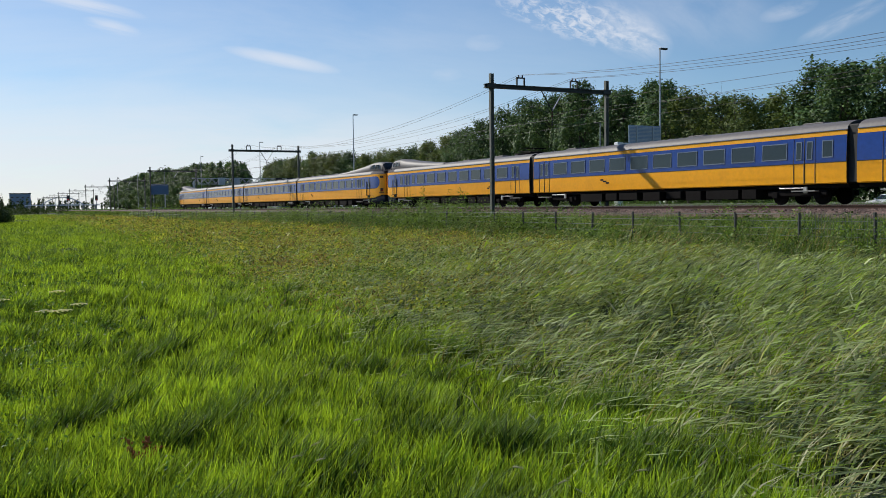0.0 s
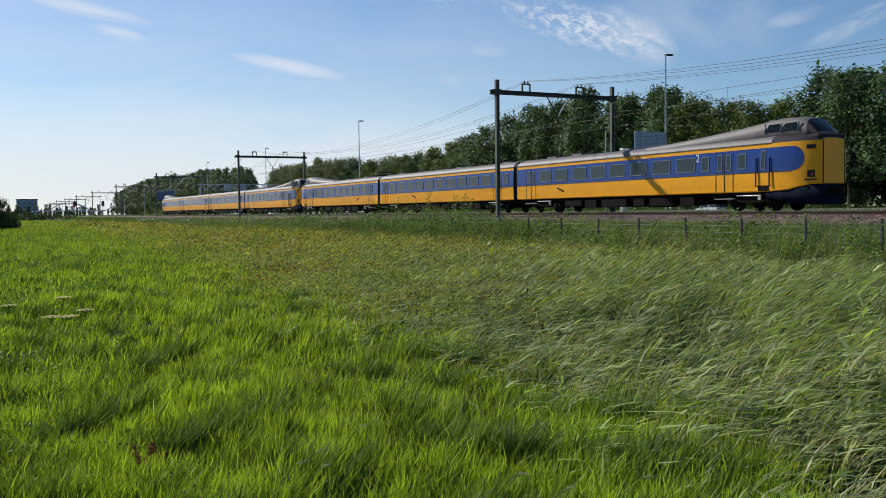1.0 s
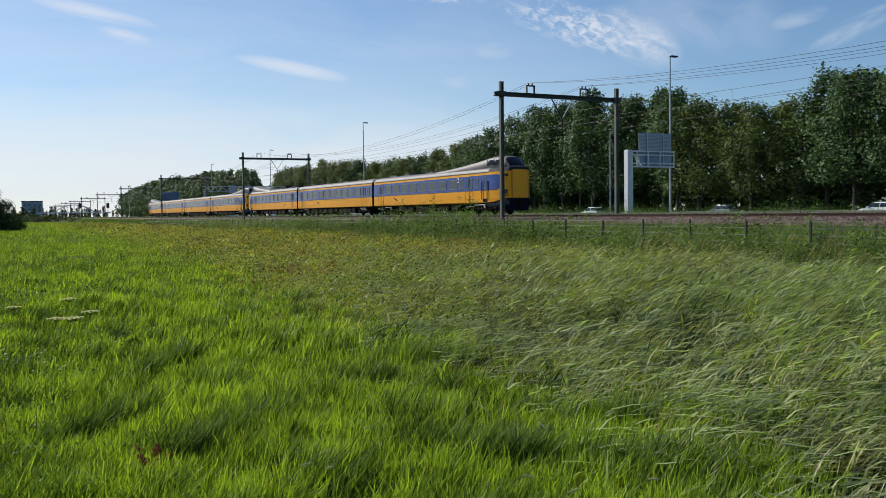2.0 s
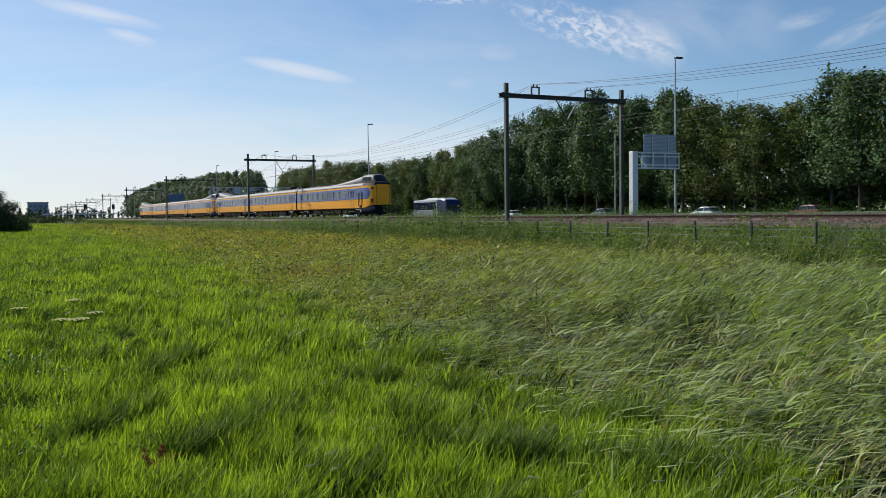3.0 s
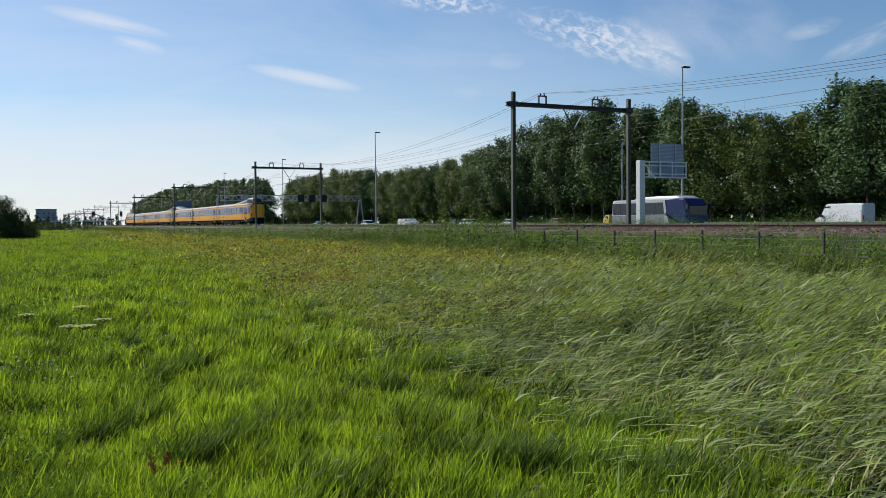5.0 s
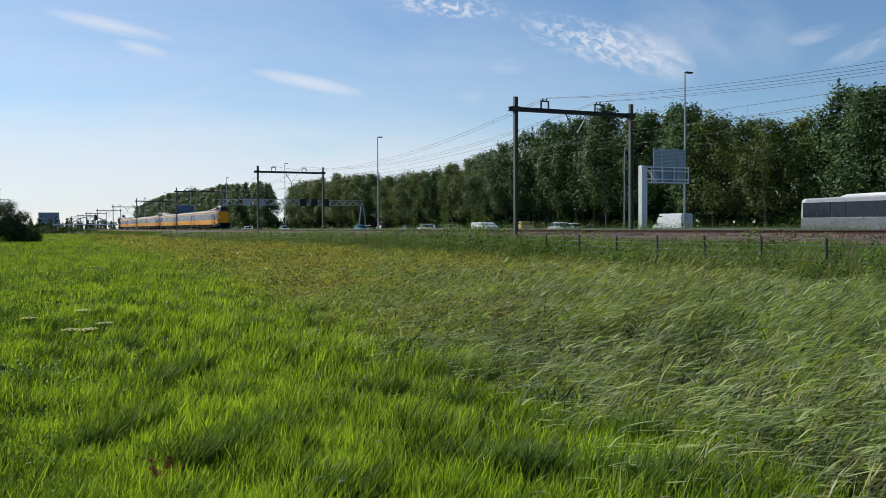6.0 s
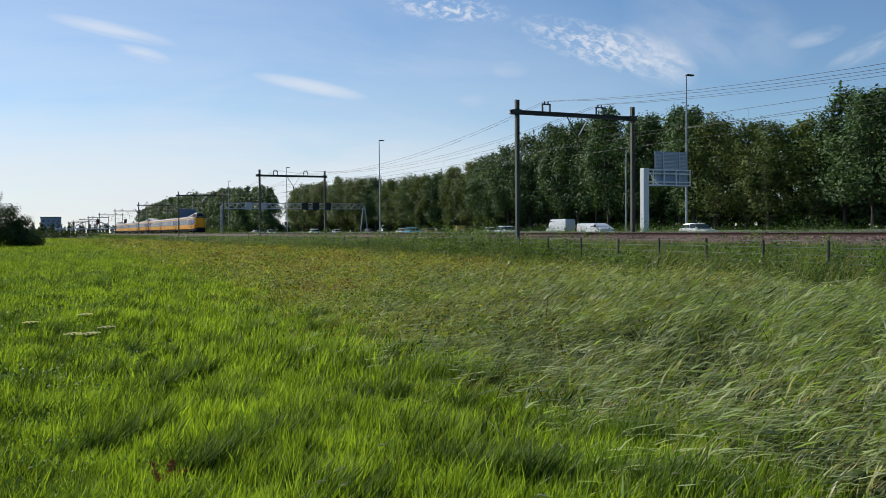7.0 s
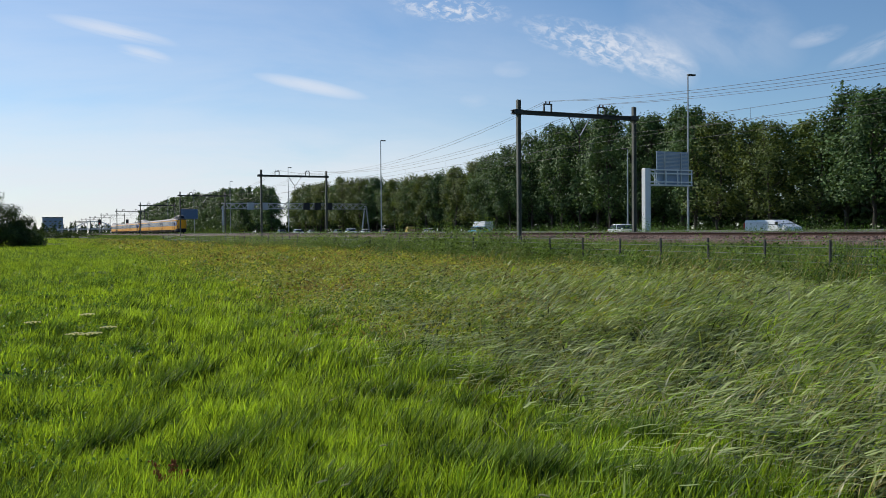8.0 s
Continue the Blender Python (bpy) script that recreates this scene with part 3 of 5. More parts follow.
    stuff("bank_grass", pieces, M["dark_grass"], "rough green grass on the railway bank", "grass")
    pieces, leafy = [], []
    for x0, x1, n, wide, size in ((-110, -20, 26000, 0.04, 0.075), (-260, -110, 10000, 0.09, 0.20), (-700, -260, 5000, 0.22, 0.6)):
        x, y = rng.uniform(x0, x1, n), rng.uniform(39.8, 53.0, n)
        p = patchy(x, y, 0.28, 6.0)
        rise = np.where(x > -92, 1.75, 1.0)
        h = rng.uniform(0.15, 0.55, n) * (0.45 + 0.9 * p) * rise
        pieces.append(blades(x, y, ground_z(x, y) - 0.02, h, wide * rng.uniform(0.6, 1.4, n), h * rng.uniform(0.1, 0.9, n), rng.normal(1.1, 0.9, n), 1))
        m = rng.random(n) < 0.11
        leafy.append(leaf_clumps(x[m], y[m], 15, rng.uniform(0.3, 0.9, m.sum()) * (0.4 + 0.9 * p[m]) * rise[m], size * 2.2, size))
    stuff("verge_grass", pieces, M["dark_grass"], "uneven green verge between railway and motorway", "grass")
    stuff("verge_weeds", leafy, M["herb"], "leafy grey-green weeds on the motorway verge", "weeds")


make_meadow()
make_herbs()
make_reeds()
make_rough_weeds()
make_bank_weeds()


def make_umbel(x, y, tall, k):
    """Cow parsley: a stalk with a flat white umbel of many small heads."""
    ob = empty("cow_parsley", (x, y, float(ground_z(x, y))))
    tagged(ob, "white flat-topped umbel flower on a thin green stalk", "flower", group="umbels in the meadow")
    bm = bmesh.new()
    rod(bm, (0, 0, 0), (0.05, 0.09, tall), 0.006, 0.004, 6)
    r = random.Random(k)
    heads = []
    for i in range(16):
        a, d = i * 2.4, 0.022 * math.sqrt(i + 0.3) * 1.25
        p = Vector((0.05 + d * math.cos(a), 0.09 + d * math.sin(a), tall + 0.045 - d * 0.16))
        rod(bm, (0.05, 0.09, tall - 0.02), p, 0.002, 0.0015, 4)
        heads.append(p)
    part("stalk", bm, M["dark_grass"], ob)
    bm = bmesh.new()
    for p in heads:
        bmesh.ops.create_icosphere(bm, subdivisions=1, radius=r.uniform(0.014, 0.022), matrix=Matrix.Translation(p) @ Matrix.Diagonal((1, 1, 0.45, 1)))
    part("umbel", bm, M["flower"], ob, "flat white flower head")


for k, (x, y, tall) in enumerate(((-12.1, 0.63, 0.34), (-12.95, 0.93, 0.34), (-12.35, 0.48, 0.32), (-13.8, 0.0, 0.34), (-12.6, 0.72, 0.30), (-14.4, 0.75, 0.36))):
    make_umbel(x, y, tall, k)


def make_dock(x, y):
    ob = empty("dock_plant", (x, y, float(ground_z(x, y))))
    tagged(ob, "reddish-brown dock seed head low in the grass", "plant")
    bm = bmesh.new()
    r = random.Random(3)
    for i in range(7):
        tip = Vector((r.uniform(-0.12, 0.12), r.uniform(-0.12, 0.12), r.uniform(0.15, 0.21)))
        rod(bm, (0, 0, 0), tip, 0.005, 0.003, 5)
        for j in range(20):
            q = tip * r.uniform(0.55, 1.0)
            bmesh.ops.create_icosphere(bm, subdivisions=1, radius=r.uniform(0.005, 0.010), matrix=Matrix.Translation(q + Vector((r.gauss(0, 0.012), r.gauss(0, 0.012), 0))))
    part("seed_head", bm, M["dock"], ob)


make_dock(-5.51, 0.77)


def make_seed_head(k):
    """Foxtail grass: a bent green stalk with a pale hairy spike that the wind lays over."""
    r = random.Random(300 + k)
    tall = r.uniform(0.30, 0.40)
    ob = empty("foxtail_grass")
    tagged(ob, "thin bent grass stalk with a pale hairy seed spike", "grass stalk", group="foxtails in the meadow")
    pts = [Vector((WIND[0] * 0.16 * u * u, WIND[1] * 0.16 * u * u, tall * (u - 0.12 * u ** 3))) for u in (0, 0.35, 0.7, 1.0)]
    bm = bmesh.new()
    for a, b in zip(pts[:-1], pts[1:]):
        rod(bm, a, b, 0.0022, n=5)
    part("stalk", bm, M["dark_grass"], ob)
    tip = pts[-1]
    end = tip + Vector((WIND[0] * 0.06, WIND[1] * 0.06, r.uniform(-0.005, 0.04)))
    bm = bmesh.new()
    rings = []
    axis = (end - tip).normalized()
    side = axis.cross(Vector((0, 0, 1))).normalized()
    up = side.cross(axis)
    for u, w in ((0, 0.0015), (0.12, 0.0035), (0.45, 0.0045), (0.8, 0.003), (1.0, 0.0008)):
        c = tip.lerp(end, u) - Vector((0, 0, 0.012 * u * u))
        rings.append([c + side * w * math.cos(q) + up * w * math.sin(q) for q in (0, 1.05, 2.09, 3.14, 4.19, 5.24)])
    loft(bm, rings)
    spike = part("seed_spike", bm, M["plume"], ob, "pale hairy seed spike")
    bm = bmesh.new()
    for j in range(26):
        c = tip.lerp(end, r.random())
        rod(bm, c, c + axis * 0.014 + side * r.uniform(-0.012, 0.012) + up * r.uniform(-0.012, 0.012), 0.0005, 0.0003, 3)
    part("awn", bm, M["plume"], spike)
    return ob


def make_foxtails():
    kinds = [make_seed_head(k) for k in range(4)]
    r = random.Random(77)
    spots = []
    while len(spots) < 22:
        a, d = math.radians(r.uniform(14, 44)), r.uniform(4.3, 9.5) if r.random() < 0.8 else r.uniform(4.2, 6.0)
        x, y = -d * math.cos(a), d * math.sin(a)
        if y < float(edge_of_reeds(x)) + 0.5 and r.random() < 0.35 + 0.65 * math.sin(a):
            spots.append((x, y))
    for k, (x, y) in enumerate(spots):
        m = pose(x, y, float(ground_z(x, y)) - 0.02, r.uniform(-6, 6), r.uniform(-6, 6), r.uniform(-28, 28))
        if k < 4:
            kinds[k].matrix_basis = m
        else:
            copy_thing(kinds[k % 4], m)


make_foxtails()


# ---- railway ----
X_WEST, X_EAST = -1400.0, 160.0


def make_track_bed():
    sec = [(28.7, 0.80), (30.0, 1.20), (30.3, 1.235), (37.1, 1.235), (37.4, 1.20), (38.7, 0.80)]
    xs = np.concatenate([np.arange(X_WEST, -120, 40), np.arange(-120, 20, 0.8), np.arange(20, X_EAST, 20)])
    bm = bmesh.new()
    r = random.Random(5)
    rings = []
    for x in xs:
        rings.append([(x, y + r.uniform(-0.04, 0.04), z + r.uniform(-0.02, 0.015)) for y, z in sec])
    loft(bm, rings, close=False)
    ob = mesh_object("track_bed", bm, M["ballast"])
    tagged(ob, "raised bed of rust-stained grey ballast stones", "track bed", kind="structure")
    # loose stones on the shoulder, too many to count
    n = 15000
    x = rng.uniform(-75, 5, n)
    y = rng.uniform(28.75, 31.2, n)
    z = np.interp(y, [s[0] for s in sec], [s[1] for s in sec]) + 0.005
    s = rng.uniform(0.025, 0.055, n)
    corners = np.array([[1, 0, 0], [-0.6, 0.8, 0], [-0.5, -0.9, 0], [0.1, 0, 0.9]])
    ang = rng.uniform(0, 6.28, n)
    rx = corners[None, :, 0] * np.cos(ang)[:, None] - corners[None, :, 1] * np.sin(ang)[:, None]
    ry = corners[None, :, 0] * np.sin(ang)[:, None] + corners[None, :, 1] * np.cos(ang)[:, None]
    v = np.stack([x[:, None] + rx * s[:, None], y[:, None] + ry * s[:, None], z[:, None] + (corners[None, :, 2] - 0.15) * s[:, None]], -1).reshape(-1, 3)
    f = (np.arange(n)[:, None, None] * 4 + np.array([[0, 1, 3], [1, 2, 3], [2, 0, 3]])[None]).reshape(-1, 3)
    ob = new("ballast_stones", fast_mesh("ballast_stones", v, f, M["ballast"], smooth=False))
    tagged(ob, "loose crushed ballast stones, grey and rusty pink", "ballast", kind="stuff")


def make_track(yc):
    track = empty("railway_track", (0, yc, 0))
    tagged(track, "straight railway track with rusty rails on concrete sleepers", "railway track", group="tracks")
    for s in (-0.7175, 0.7175):
        bm = bmesh.new()
        sec = [(-0.07, -0.155), (0.07, -0.155), (0.07, -0.14), (0.012, -0.12), (0.012, -0.045), (0.036, -0.035), (0.036, -0.004),
               (-0.036, -0.004), (-0.036, -0.035), (-0.012, -0.045), (-0.012, -0.12), (-0.07, -0.14)]
        loft(bm, [[(x, s + a, RAIL + b) for a, b in sec] for x in (X_WEST, -700, -300, -100, -40, 20, X_EAST)])
        for f in bm.faces:
            f.smooth = False
        rail = part("rail", bm, M["rust"], track)
        bm = bmesh.new()
        box(bm, X_WEST, X_EAST, s - 0.03, s + 0.03, RAIL - 0.0035, RAIL)
        part("rail_head", bm, M["rail_top"], rail, "polished steel running surface")
    bm = bmesh.new()
    box(bm, -0.13, 0.13, -1.25, 1.25, RAIL - 0.30, RAIL - 0.157, 0.02)
    first = part("sleeper", bm, M["concrete"], track, "grey concrete sleeper")
    first.matrix_basis = Matrix.Translation((-5.0, 0, 0))
    for k in range(1, 130):
        shared("sleeper", first.data, track, Matrix.Translation((-5.0 - 0.6 * k, 0, 0)))["label"] = "grey concrete sleeper"
    bm = bmesh.new()
    k = 130
    while -5 - 0.6 * k > -240:
        x = -5.0 - 0.6 * k
        box(bm, x - 0.13, x + 0.13, -1.25, 1.25, RAIL - 0.30, RAIL - 0.157)
        k += 1
    ob = part("far_sleepers", bm, M["concrete"], track)
    ob["kind"] = "stuff"


make_track_bed()
make_track(NEAR_TRACK)
make_track(FAR_TRACK)

PORTAL_X = [-50.05 - 68.92 * k for k in range(-2, 10)]
MAST_NEAR, MAST_FAR = 28.82, 37.89


def h_beam(bm, x, y, z0, z1, w, d, t=0.02):
    box(bm, x - w / 2, x + w / 2, y - d / 2, y - d / 2 + t, z0, z1)
    box(bm, x - w / 2, x + w / 2, y + d / 2 - t, y + d / 2, z0, z1)
    box(bm, x - t / 2, x + t / 2, y - d / 2 + t, y + d / 2 - t, z0, z1)


def make_portal():
    p = empty("catenary_portal", (0, 0, 0))
    tagged(p, "steel catenary portal spanning both railway tracks", "catenary portal", group="catenary portals")
    for y, mt in ((MAST_NEAR, "mast_light"), (MAST_FAR, "mast_light")):
        bm = bmesh.new()
        h_beam(bm, 0, y, 0.75, 9.96, 0.22, 0.24, 0.025)
        mast = part("mast", bm, M[mt], p)
        bm = bmesh.new()
        box(bm, -0.35, 0.35, y - 0.35, y + 0.35, 0.55, 1.0, 0.03)
        part("footing", bm, M["concrete"], mast, "concrete mast footing")
        bm = bmesh.new()
        box(bm, -0.22, 0.22, y - 0.40, y + 0.24, 9.02, 9.32, 0.02)
        part("clamp", bm, M["mast"], mast)
    bm = bmesh.new()
    y0, y1 = MAST_NEAR - 0.5, MAST_FAR + 0.35
    box(bm, -0.16, 0.16, y0, y1, 9.25, 9.29)
    box(bm, -0.16, 0.16, y0, y1, 9.03, 9.07)
    box(bm, -0.04, 0.04, y0, y1, 9.07, 9.25)
    part("cross_beam", bm, M["mast"], p)
    for y in (31.0, 35.2):
        bm = bmesh.new()
        for dy in (-0.28, 0.28):
            box(bm, -0.05, 0.05, y + dy - 0.04, y + dy + 0.04, 9.29, 9.78)
        box(bm, -0.05, 0.05, y - 0.32, y + 0.32, 9.74, 9.82)
        bracket = part("feeder_bracket", bm, M["mast"], p)
        bm = bmesh.new()
        for dy in (-0.14, 0.14):
            rod(bm, (0, y + dy, 9.82), (0, y + dy, 9.96), 0.05, 0.04, 8)
        part("insulator", bm, M["porcelain"], bracket)
    yc = 33.45
    for d, mt in ((-0.85, "mast"), (0.85, "galv")):
        bm = bmesh.new()
        rod(bm, (0, yc + d, 9.05), (0, yc, 7.75), 0.04, n=8)
        part("hanger_strut", bm, M[mt], p)
    bm = bmesh.new()
    rod(bm, (0, yc, 7.85), (0, yc, 6.75), 0.035, n=8)
    hanger = part("hanger_tube", bm, M["mast"], p)
    for yt in (NEAR_TRACK, FAR_TRACK):
        for z in (6.95, 7.93):
            bm = bmesh.new()
            rod(bm, (0, yc, min(z, 7.7) - 0.1), (0, yt, z), 0.012, n=6)
            part("registration_arm", bm, M["mast"], hanger)
    bm = bmesh.new()
    for k in range(4):
        rod(bm, (0, yc, 7.65 - 0.09 * k), (0, yc, 7.61 - 0.09 * k), 0.08, 0.05, 10)
    part("insulator", bm, M["porcelain"], hanger)
    return p


portal = make_portal()
portal.location = (PORTAL_X[0], 0, 0)
for x in PORTAL_X[1:]:
    copy_thing(portal, Matrix.Translation((x, 0, 0)))


def make_wire(name, y, z, sag, radius, label):
    cu = bpy.data.curves.new(name, "CURVE")
    cu.dimensions, cu.bevel_depth, cu.bevel_resolution = "3D", radius, 1
    pts = []
    for a, b in zip(PORTAL_X[:-1], PORTAL_X[1:]):
        for k in range(14):
            u = k / 14
            pts.append((a + (b - a) * u, y, z - sag * 4 * u * (1 - u), 1))
    sp = cu.splines.new("POLY")
    sp.points.add(len(pts) - 1)
    for p, q in zip(sp.points, pts):
        p.co = q
    cu.materials.append(M["wire"])
    ob = new(name, cu)
    tagged(ob, label, "overhead wire", group="overhead wires")


for yt in (NEAR_TRACK, FAR_TRACK):
    make_wire("contact_wire", yt, 6.90, 0.03, 0.009, "taut copper contact wire above the railway track")
    make_wire("messenger_wire", yt, 7.95, 0.75, 0.009, "sagging messenger wire carrying the contact wire")
for yf, sag in ((30.86, 2.05), (31.14, 2.2), (35.06, 1.6), (35.34, 1.75)):
    make_wire("feeder_wire", yf, 9.97, sag, 0.010, "feeder cable sagging between the catenary portals")


def make_droppers():
    bm = bmesh.new()
    for yt in (NEAR_TRACK, FAR_TRACK):
        for a, b in zip(PORTAL_X[:4], PORTAL_X[1:5]):
            for k in range(1, 8):
                u = k / 8
                x = a + (b - a) * u
                rod(bm, (x, yt, 6.9), (x, yt, 7.95 - 0.75 * 4 * u * (1 - u)), 0.006, n=4)
    ob = mesh_object("wire_droppers", bm, M["wire"])
    tagged(ob, "thin droppers between messenger and contact wire", "dropper", kind="stuff")


make_droppers()


def make_fence():
    """Wire fence along the foot of the bank."""
    fence = empty("wire_fence", (0, 21.0, 0))
    tagged(fence, "low wire fence on dark steel posts along the bank", "fence")
    bm = bmesh.new()
    box(bm, -0.031, 0.031, -0.031, 0.031, -0.35, 1.27, 0.008)
    first = part("fence_post", bm, M["post"], fence)
    first.matrix_basis = Matrix.Translation((-6.0, 0, 0))
    xs = [-6.0 - 2.52 * k for k in range(60)]
    for x in xs[1:]:
        shared("fence_post", first.data, fence, Matrix.Translation((x, 0, 0)) @ pose(0, 0, random.uniform(-0.04, 0.03), random.uniform(-2, 2), random.uniform(-2, 2), 0))
    for z in (0.35, 0.58, 0.80, 1.02, 1.22):
        bm = bmesh.new()
        rod(bm, (-160, -0.03, z), (2, -0.03, z), 0.008, n=5)
        part("line_wire", bm, M["fence_wire"], fence)
    bm = bmesh.new()
    x = -18.6
    while x < 2:
        rod(bm, (x, -0.035, 0.30), (x, -0.035, 1.22), 0.006, n=4)
        x += 0.10
    ob = part("mesh_panel", bm, M["fence_wire"], fence, "upright wires of a mesh panel")
    ob["kind"] = "stuff"


make_fence()


# ---- motorway ----
def make_road():
    for name, y0, y1 in (("road_1", 54.8, 70.0), ("road_2", 74.0, 89.5)):
        bm = bmesh.new()
        box(bm, -1400, 300, y0, y1, 0.50, 0.66)
        ob = mesh_object(name, bm, M["asphalt"])
        tagged(ob, "grey asphalt carriageway of a motorway", "road", kind="structure")
        bm = bmesh.new()
        for y in (y0 + 0.6, y1 - 0.6):
            box(bm, -1400, 300, y - 0.08, y + 0.08, 0.655, 0.667)
        for y in ((2 * y0 + y1) / 3, (y0 + 2 * y1) / 3):
            for k in range(60):
                x = 20 - 12 * k
                box(bm, x, x + 3, y - 0.07, y + 0.07, 0.655, 0.667)
        ob = mesh_object("road_marking", bm, M["marking"])
        tagged(ob, "white lane lines on the motorway", "road marking", kind="structure")
    for y in (54.0, 71.2, 72.8, 90.5):
        rail = empty("guard_rail", (0, y, 0.62))
        tagged(rail, "galvanised steel guard rail beside the motorway", "guard rail", group="guard rails")
        bm = bmesh.new()
        sec = [(-0.03, 0.45), (0.02, 0.50), (-0.02, 0.60), (0.02, 0.70), (-0.03, 0.75), (-0.05, 0.75), (-0.0, 0.70), (-0.04, 0.60), (0.0, 0.50), (-0.05, 0.45)]
        loft(bm, [[(x, a, b) for a, b in sec] for x in (-900, -300, -60, 150)])
        part("beam", bm, M["dull_galv"], rail)
        bm = bmesh.new()
        box(bm, -0.05, 0.05, 0.03, 0.13, -0.2, 0.72)
        first = part("rail_post", bm, M["dull_galv"], rail)
        first.matrix_basis = Matrix.Translation((-40, 0, 0))
        for k in range(1, 60):
            shared("rail_post", first.data, rail, Matrix.Translation((-40 - 4 * k, 0, 0)))


make_road()


def make_lamp(x, y, top, heads, label):
    lamp = empty("street_lamp", (x, y, 0.62))
    tagged(lamp, label, "street lamp", group="motorway lamps")
    h = top - 0.62
    bm = bmesh.new()
    rod(bm, (0, 0, -0.3), (0, 0, h), 0.13, 0.07, 10)
    part("pole", bm, M["galv"], lamp)
    for s in heads:
        bm = bmesh.new()
        box(bm, -0.22, 0.22, min(0, s * 0.95), max(0, s * 0.95), h - 0.05, h + 0.12, 0.05)
        part("lamp_head", bm, M["mast"], lamp)


for x, y, top in ((-77.6, 66.0, 18.4), (-156.8, 60.6, 18.5), (-241.5, 66.0, 19.3), (-318.4, 66.0, 19.6), (-392.8, 66.0, 19.8), (-470.0, 66.0, 19.8), (-550.0, 66.0, 19.8)):
    make_lamp(x, y, top, (1,), "tall grey motorway lamp post with a flat head")
make_lamp(-107.2, 80.0, 13.3, (-1,), "slender grey lamp post before the dark wood")


def make_sign_gantry():
    """Cantilever gantry over the near carriageway, seen from the back of its signs."""
    g = empty("sign_gantry", (-68.3, 53.0, 0.62))
    tagged(g, "white cantilever sign gantry seen from behind", "sign gantry")
    top = 7.22 - 0.62
    bm = bmesh.new()
    box(bm, -0.28, 0.28, -0.22, 0.10, -0.4, top + 0.1, 0.03)
    box(bm, -0.22, 0.22, 0.14, 0.45, -0.4, top + 0.1, 0.03)
    part("column", bm, M["white_steel"], g)
    for z in (top, top - 0.35, top - 1.15, top - 1.45):
        bm = bmesh.new()
        box(bm, -0.28 if z in (top, top - 1.45) else 0.1, 0.28, 0.3, 5.4, z - 0.07, z + 0.05)
        part("arm_rail", bm, M["white_steel"], g)
    for y in (0.9, 2.2, 3.6, 5.3):
        bm = bmesh.new()
        box(bm, 0.22, 0.30, y - 0.05, y + 0.05, top - 1.5, top)
        part("arm_upright", bm, M["white_steel"], g)
    bm = bmesh.new()
    rod(bm, (0.2, 0.4, top - 0.2), (0.2, 1.5, top - 1.4), 0.05)
    part("arm_brace", bm, M["white_steel"], g)
    sign = part("sign_panel", box(bmesh.new(), -0.10, -0.02, 1.35, 5.15, top - 1.55, top + 1.75, 0.02), M["sign_back"], g, "blue-grey ribbed back of a sign")
    for k in range(12):
        z = top + 0.15 + 0.13 * k
        part("rib", box(bmesh.new(), -0.02, 0.03, 1.4, 5.1, z, z + 0.05), M["galv"], sign)
    for y in (2.25, 4.2):
        part("stiffener", box(bmesh.new(), -0.02, 0.08, y - 0.06, y + 0.06, top - 1.5, top + 1.72), M["galv"], sign)


def truss(bm, x, y0, y1, z0, z1, half, step):
    for sx in (-half, half):
        for z in (z0, z1):
            box(bm, x + sx - 0.09, x + sx + 0.09, y0, y1, z - 0.09, z + 0.09)
        n = int((y1 - y0) / step)
        for k in range(n):
            a, b = y0 + (y1 - y0) * k / n, y0 + (y1 - y0) * (k + 1) / n
            m = (a + b) / 2
            rod(bm, (x + sx, a, z0), (x + sx, m, z1), 0.07, n=5)
            rod(bm, (x + sx, m, z1), (x + sx, b, z0), 0.07, n=5)


def make_truss_gantry():
    g = empty("truss_gantry", (-251.0, 0, 0))
    tagged(g, "grey lattice gantry across the whole motorway", "gantry")
    part("truss", (lambda bm: (truss(bm, 0, 49.6, 92.4, 8.2, 9.7, 0.6, 2.1), bm)[1])(bmesh.new()), M["galv"], g)
    for y, s in ((50.0, 0), (92.0, 1)):
        for d in (-1, 1):
            bm = bmesh.new()
            rod(bm, (d * 0.5, y, 9.0), (d * 0.5, y + d * s * 1.1, 0.4), 0.2, 0.24, 8)
            part("leg", bm, M["galv"], g)
    for y in (57.5, 61.5, 73.7, 77.0, 80.5):
        board = part("matrix_board", box(bmesh.new(), 0.62, 0.95, y - 0.95, y + 0.95, 7.9, 9.9, 0.04), M["signal_box"] if y > 70 else M["galv"], g, "dark back of a lane signal board" if y > 70 else "grey back of a lane signal board")
        part("hood", box(bmesh.new(), 0.3, 0.62, y - 1.0, y + 1.0, 9.9, 9.98), M["signal_box"], board)


make_sign_gantry()
make_truss_gantry()


def make_road_sign(x, y, z0, z1, w):
    s = empty("road_sign", (x, y, 0.62))
    tagged(s, "large blue motorway direction sign on two posts", "road sign")
    part("panel", box(bmesh.new(), -0.05, 0.05, -w / 2, w / 2, z0 - 0.62, z1 - 0.62, 0.02), M["blue_sign"], s)
    for d in (-w * 0.32, w * 0.32):
        part("sign_post", rod(bmesh.new(), (-0.15, d, -0.4), (-0.15, d, z1 - 0.7), 0.1), M["galv"], s)


make_road_sign(-372, 60.5, 7.2, 11.2, 7.0)


# ---- wood ----
def make_tree(name, height, spread, low, n_leaf, size, mat, label, seed, clumps=60, upright=0.5):
    """Tapered trunk with limbs, and a ragged crown of leaf clumps with gaps."""
    r = np.random.default_rng(seed)
    tree = empty(name)
    tagged(tree, label, "tree", group="wood beside the motorway")
    bm = bmesh.new()
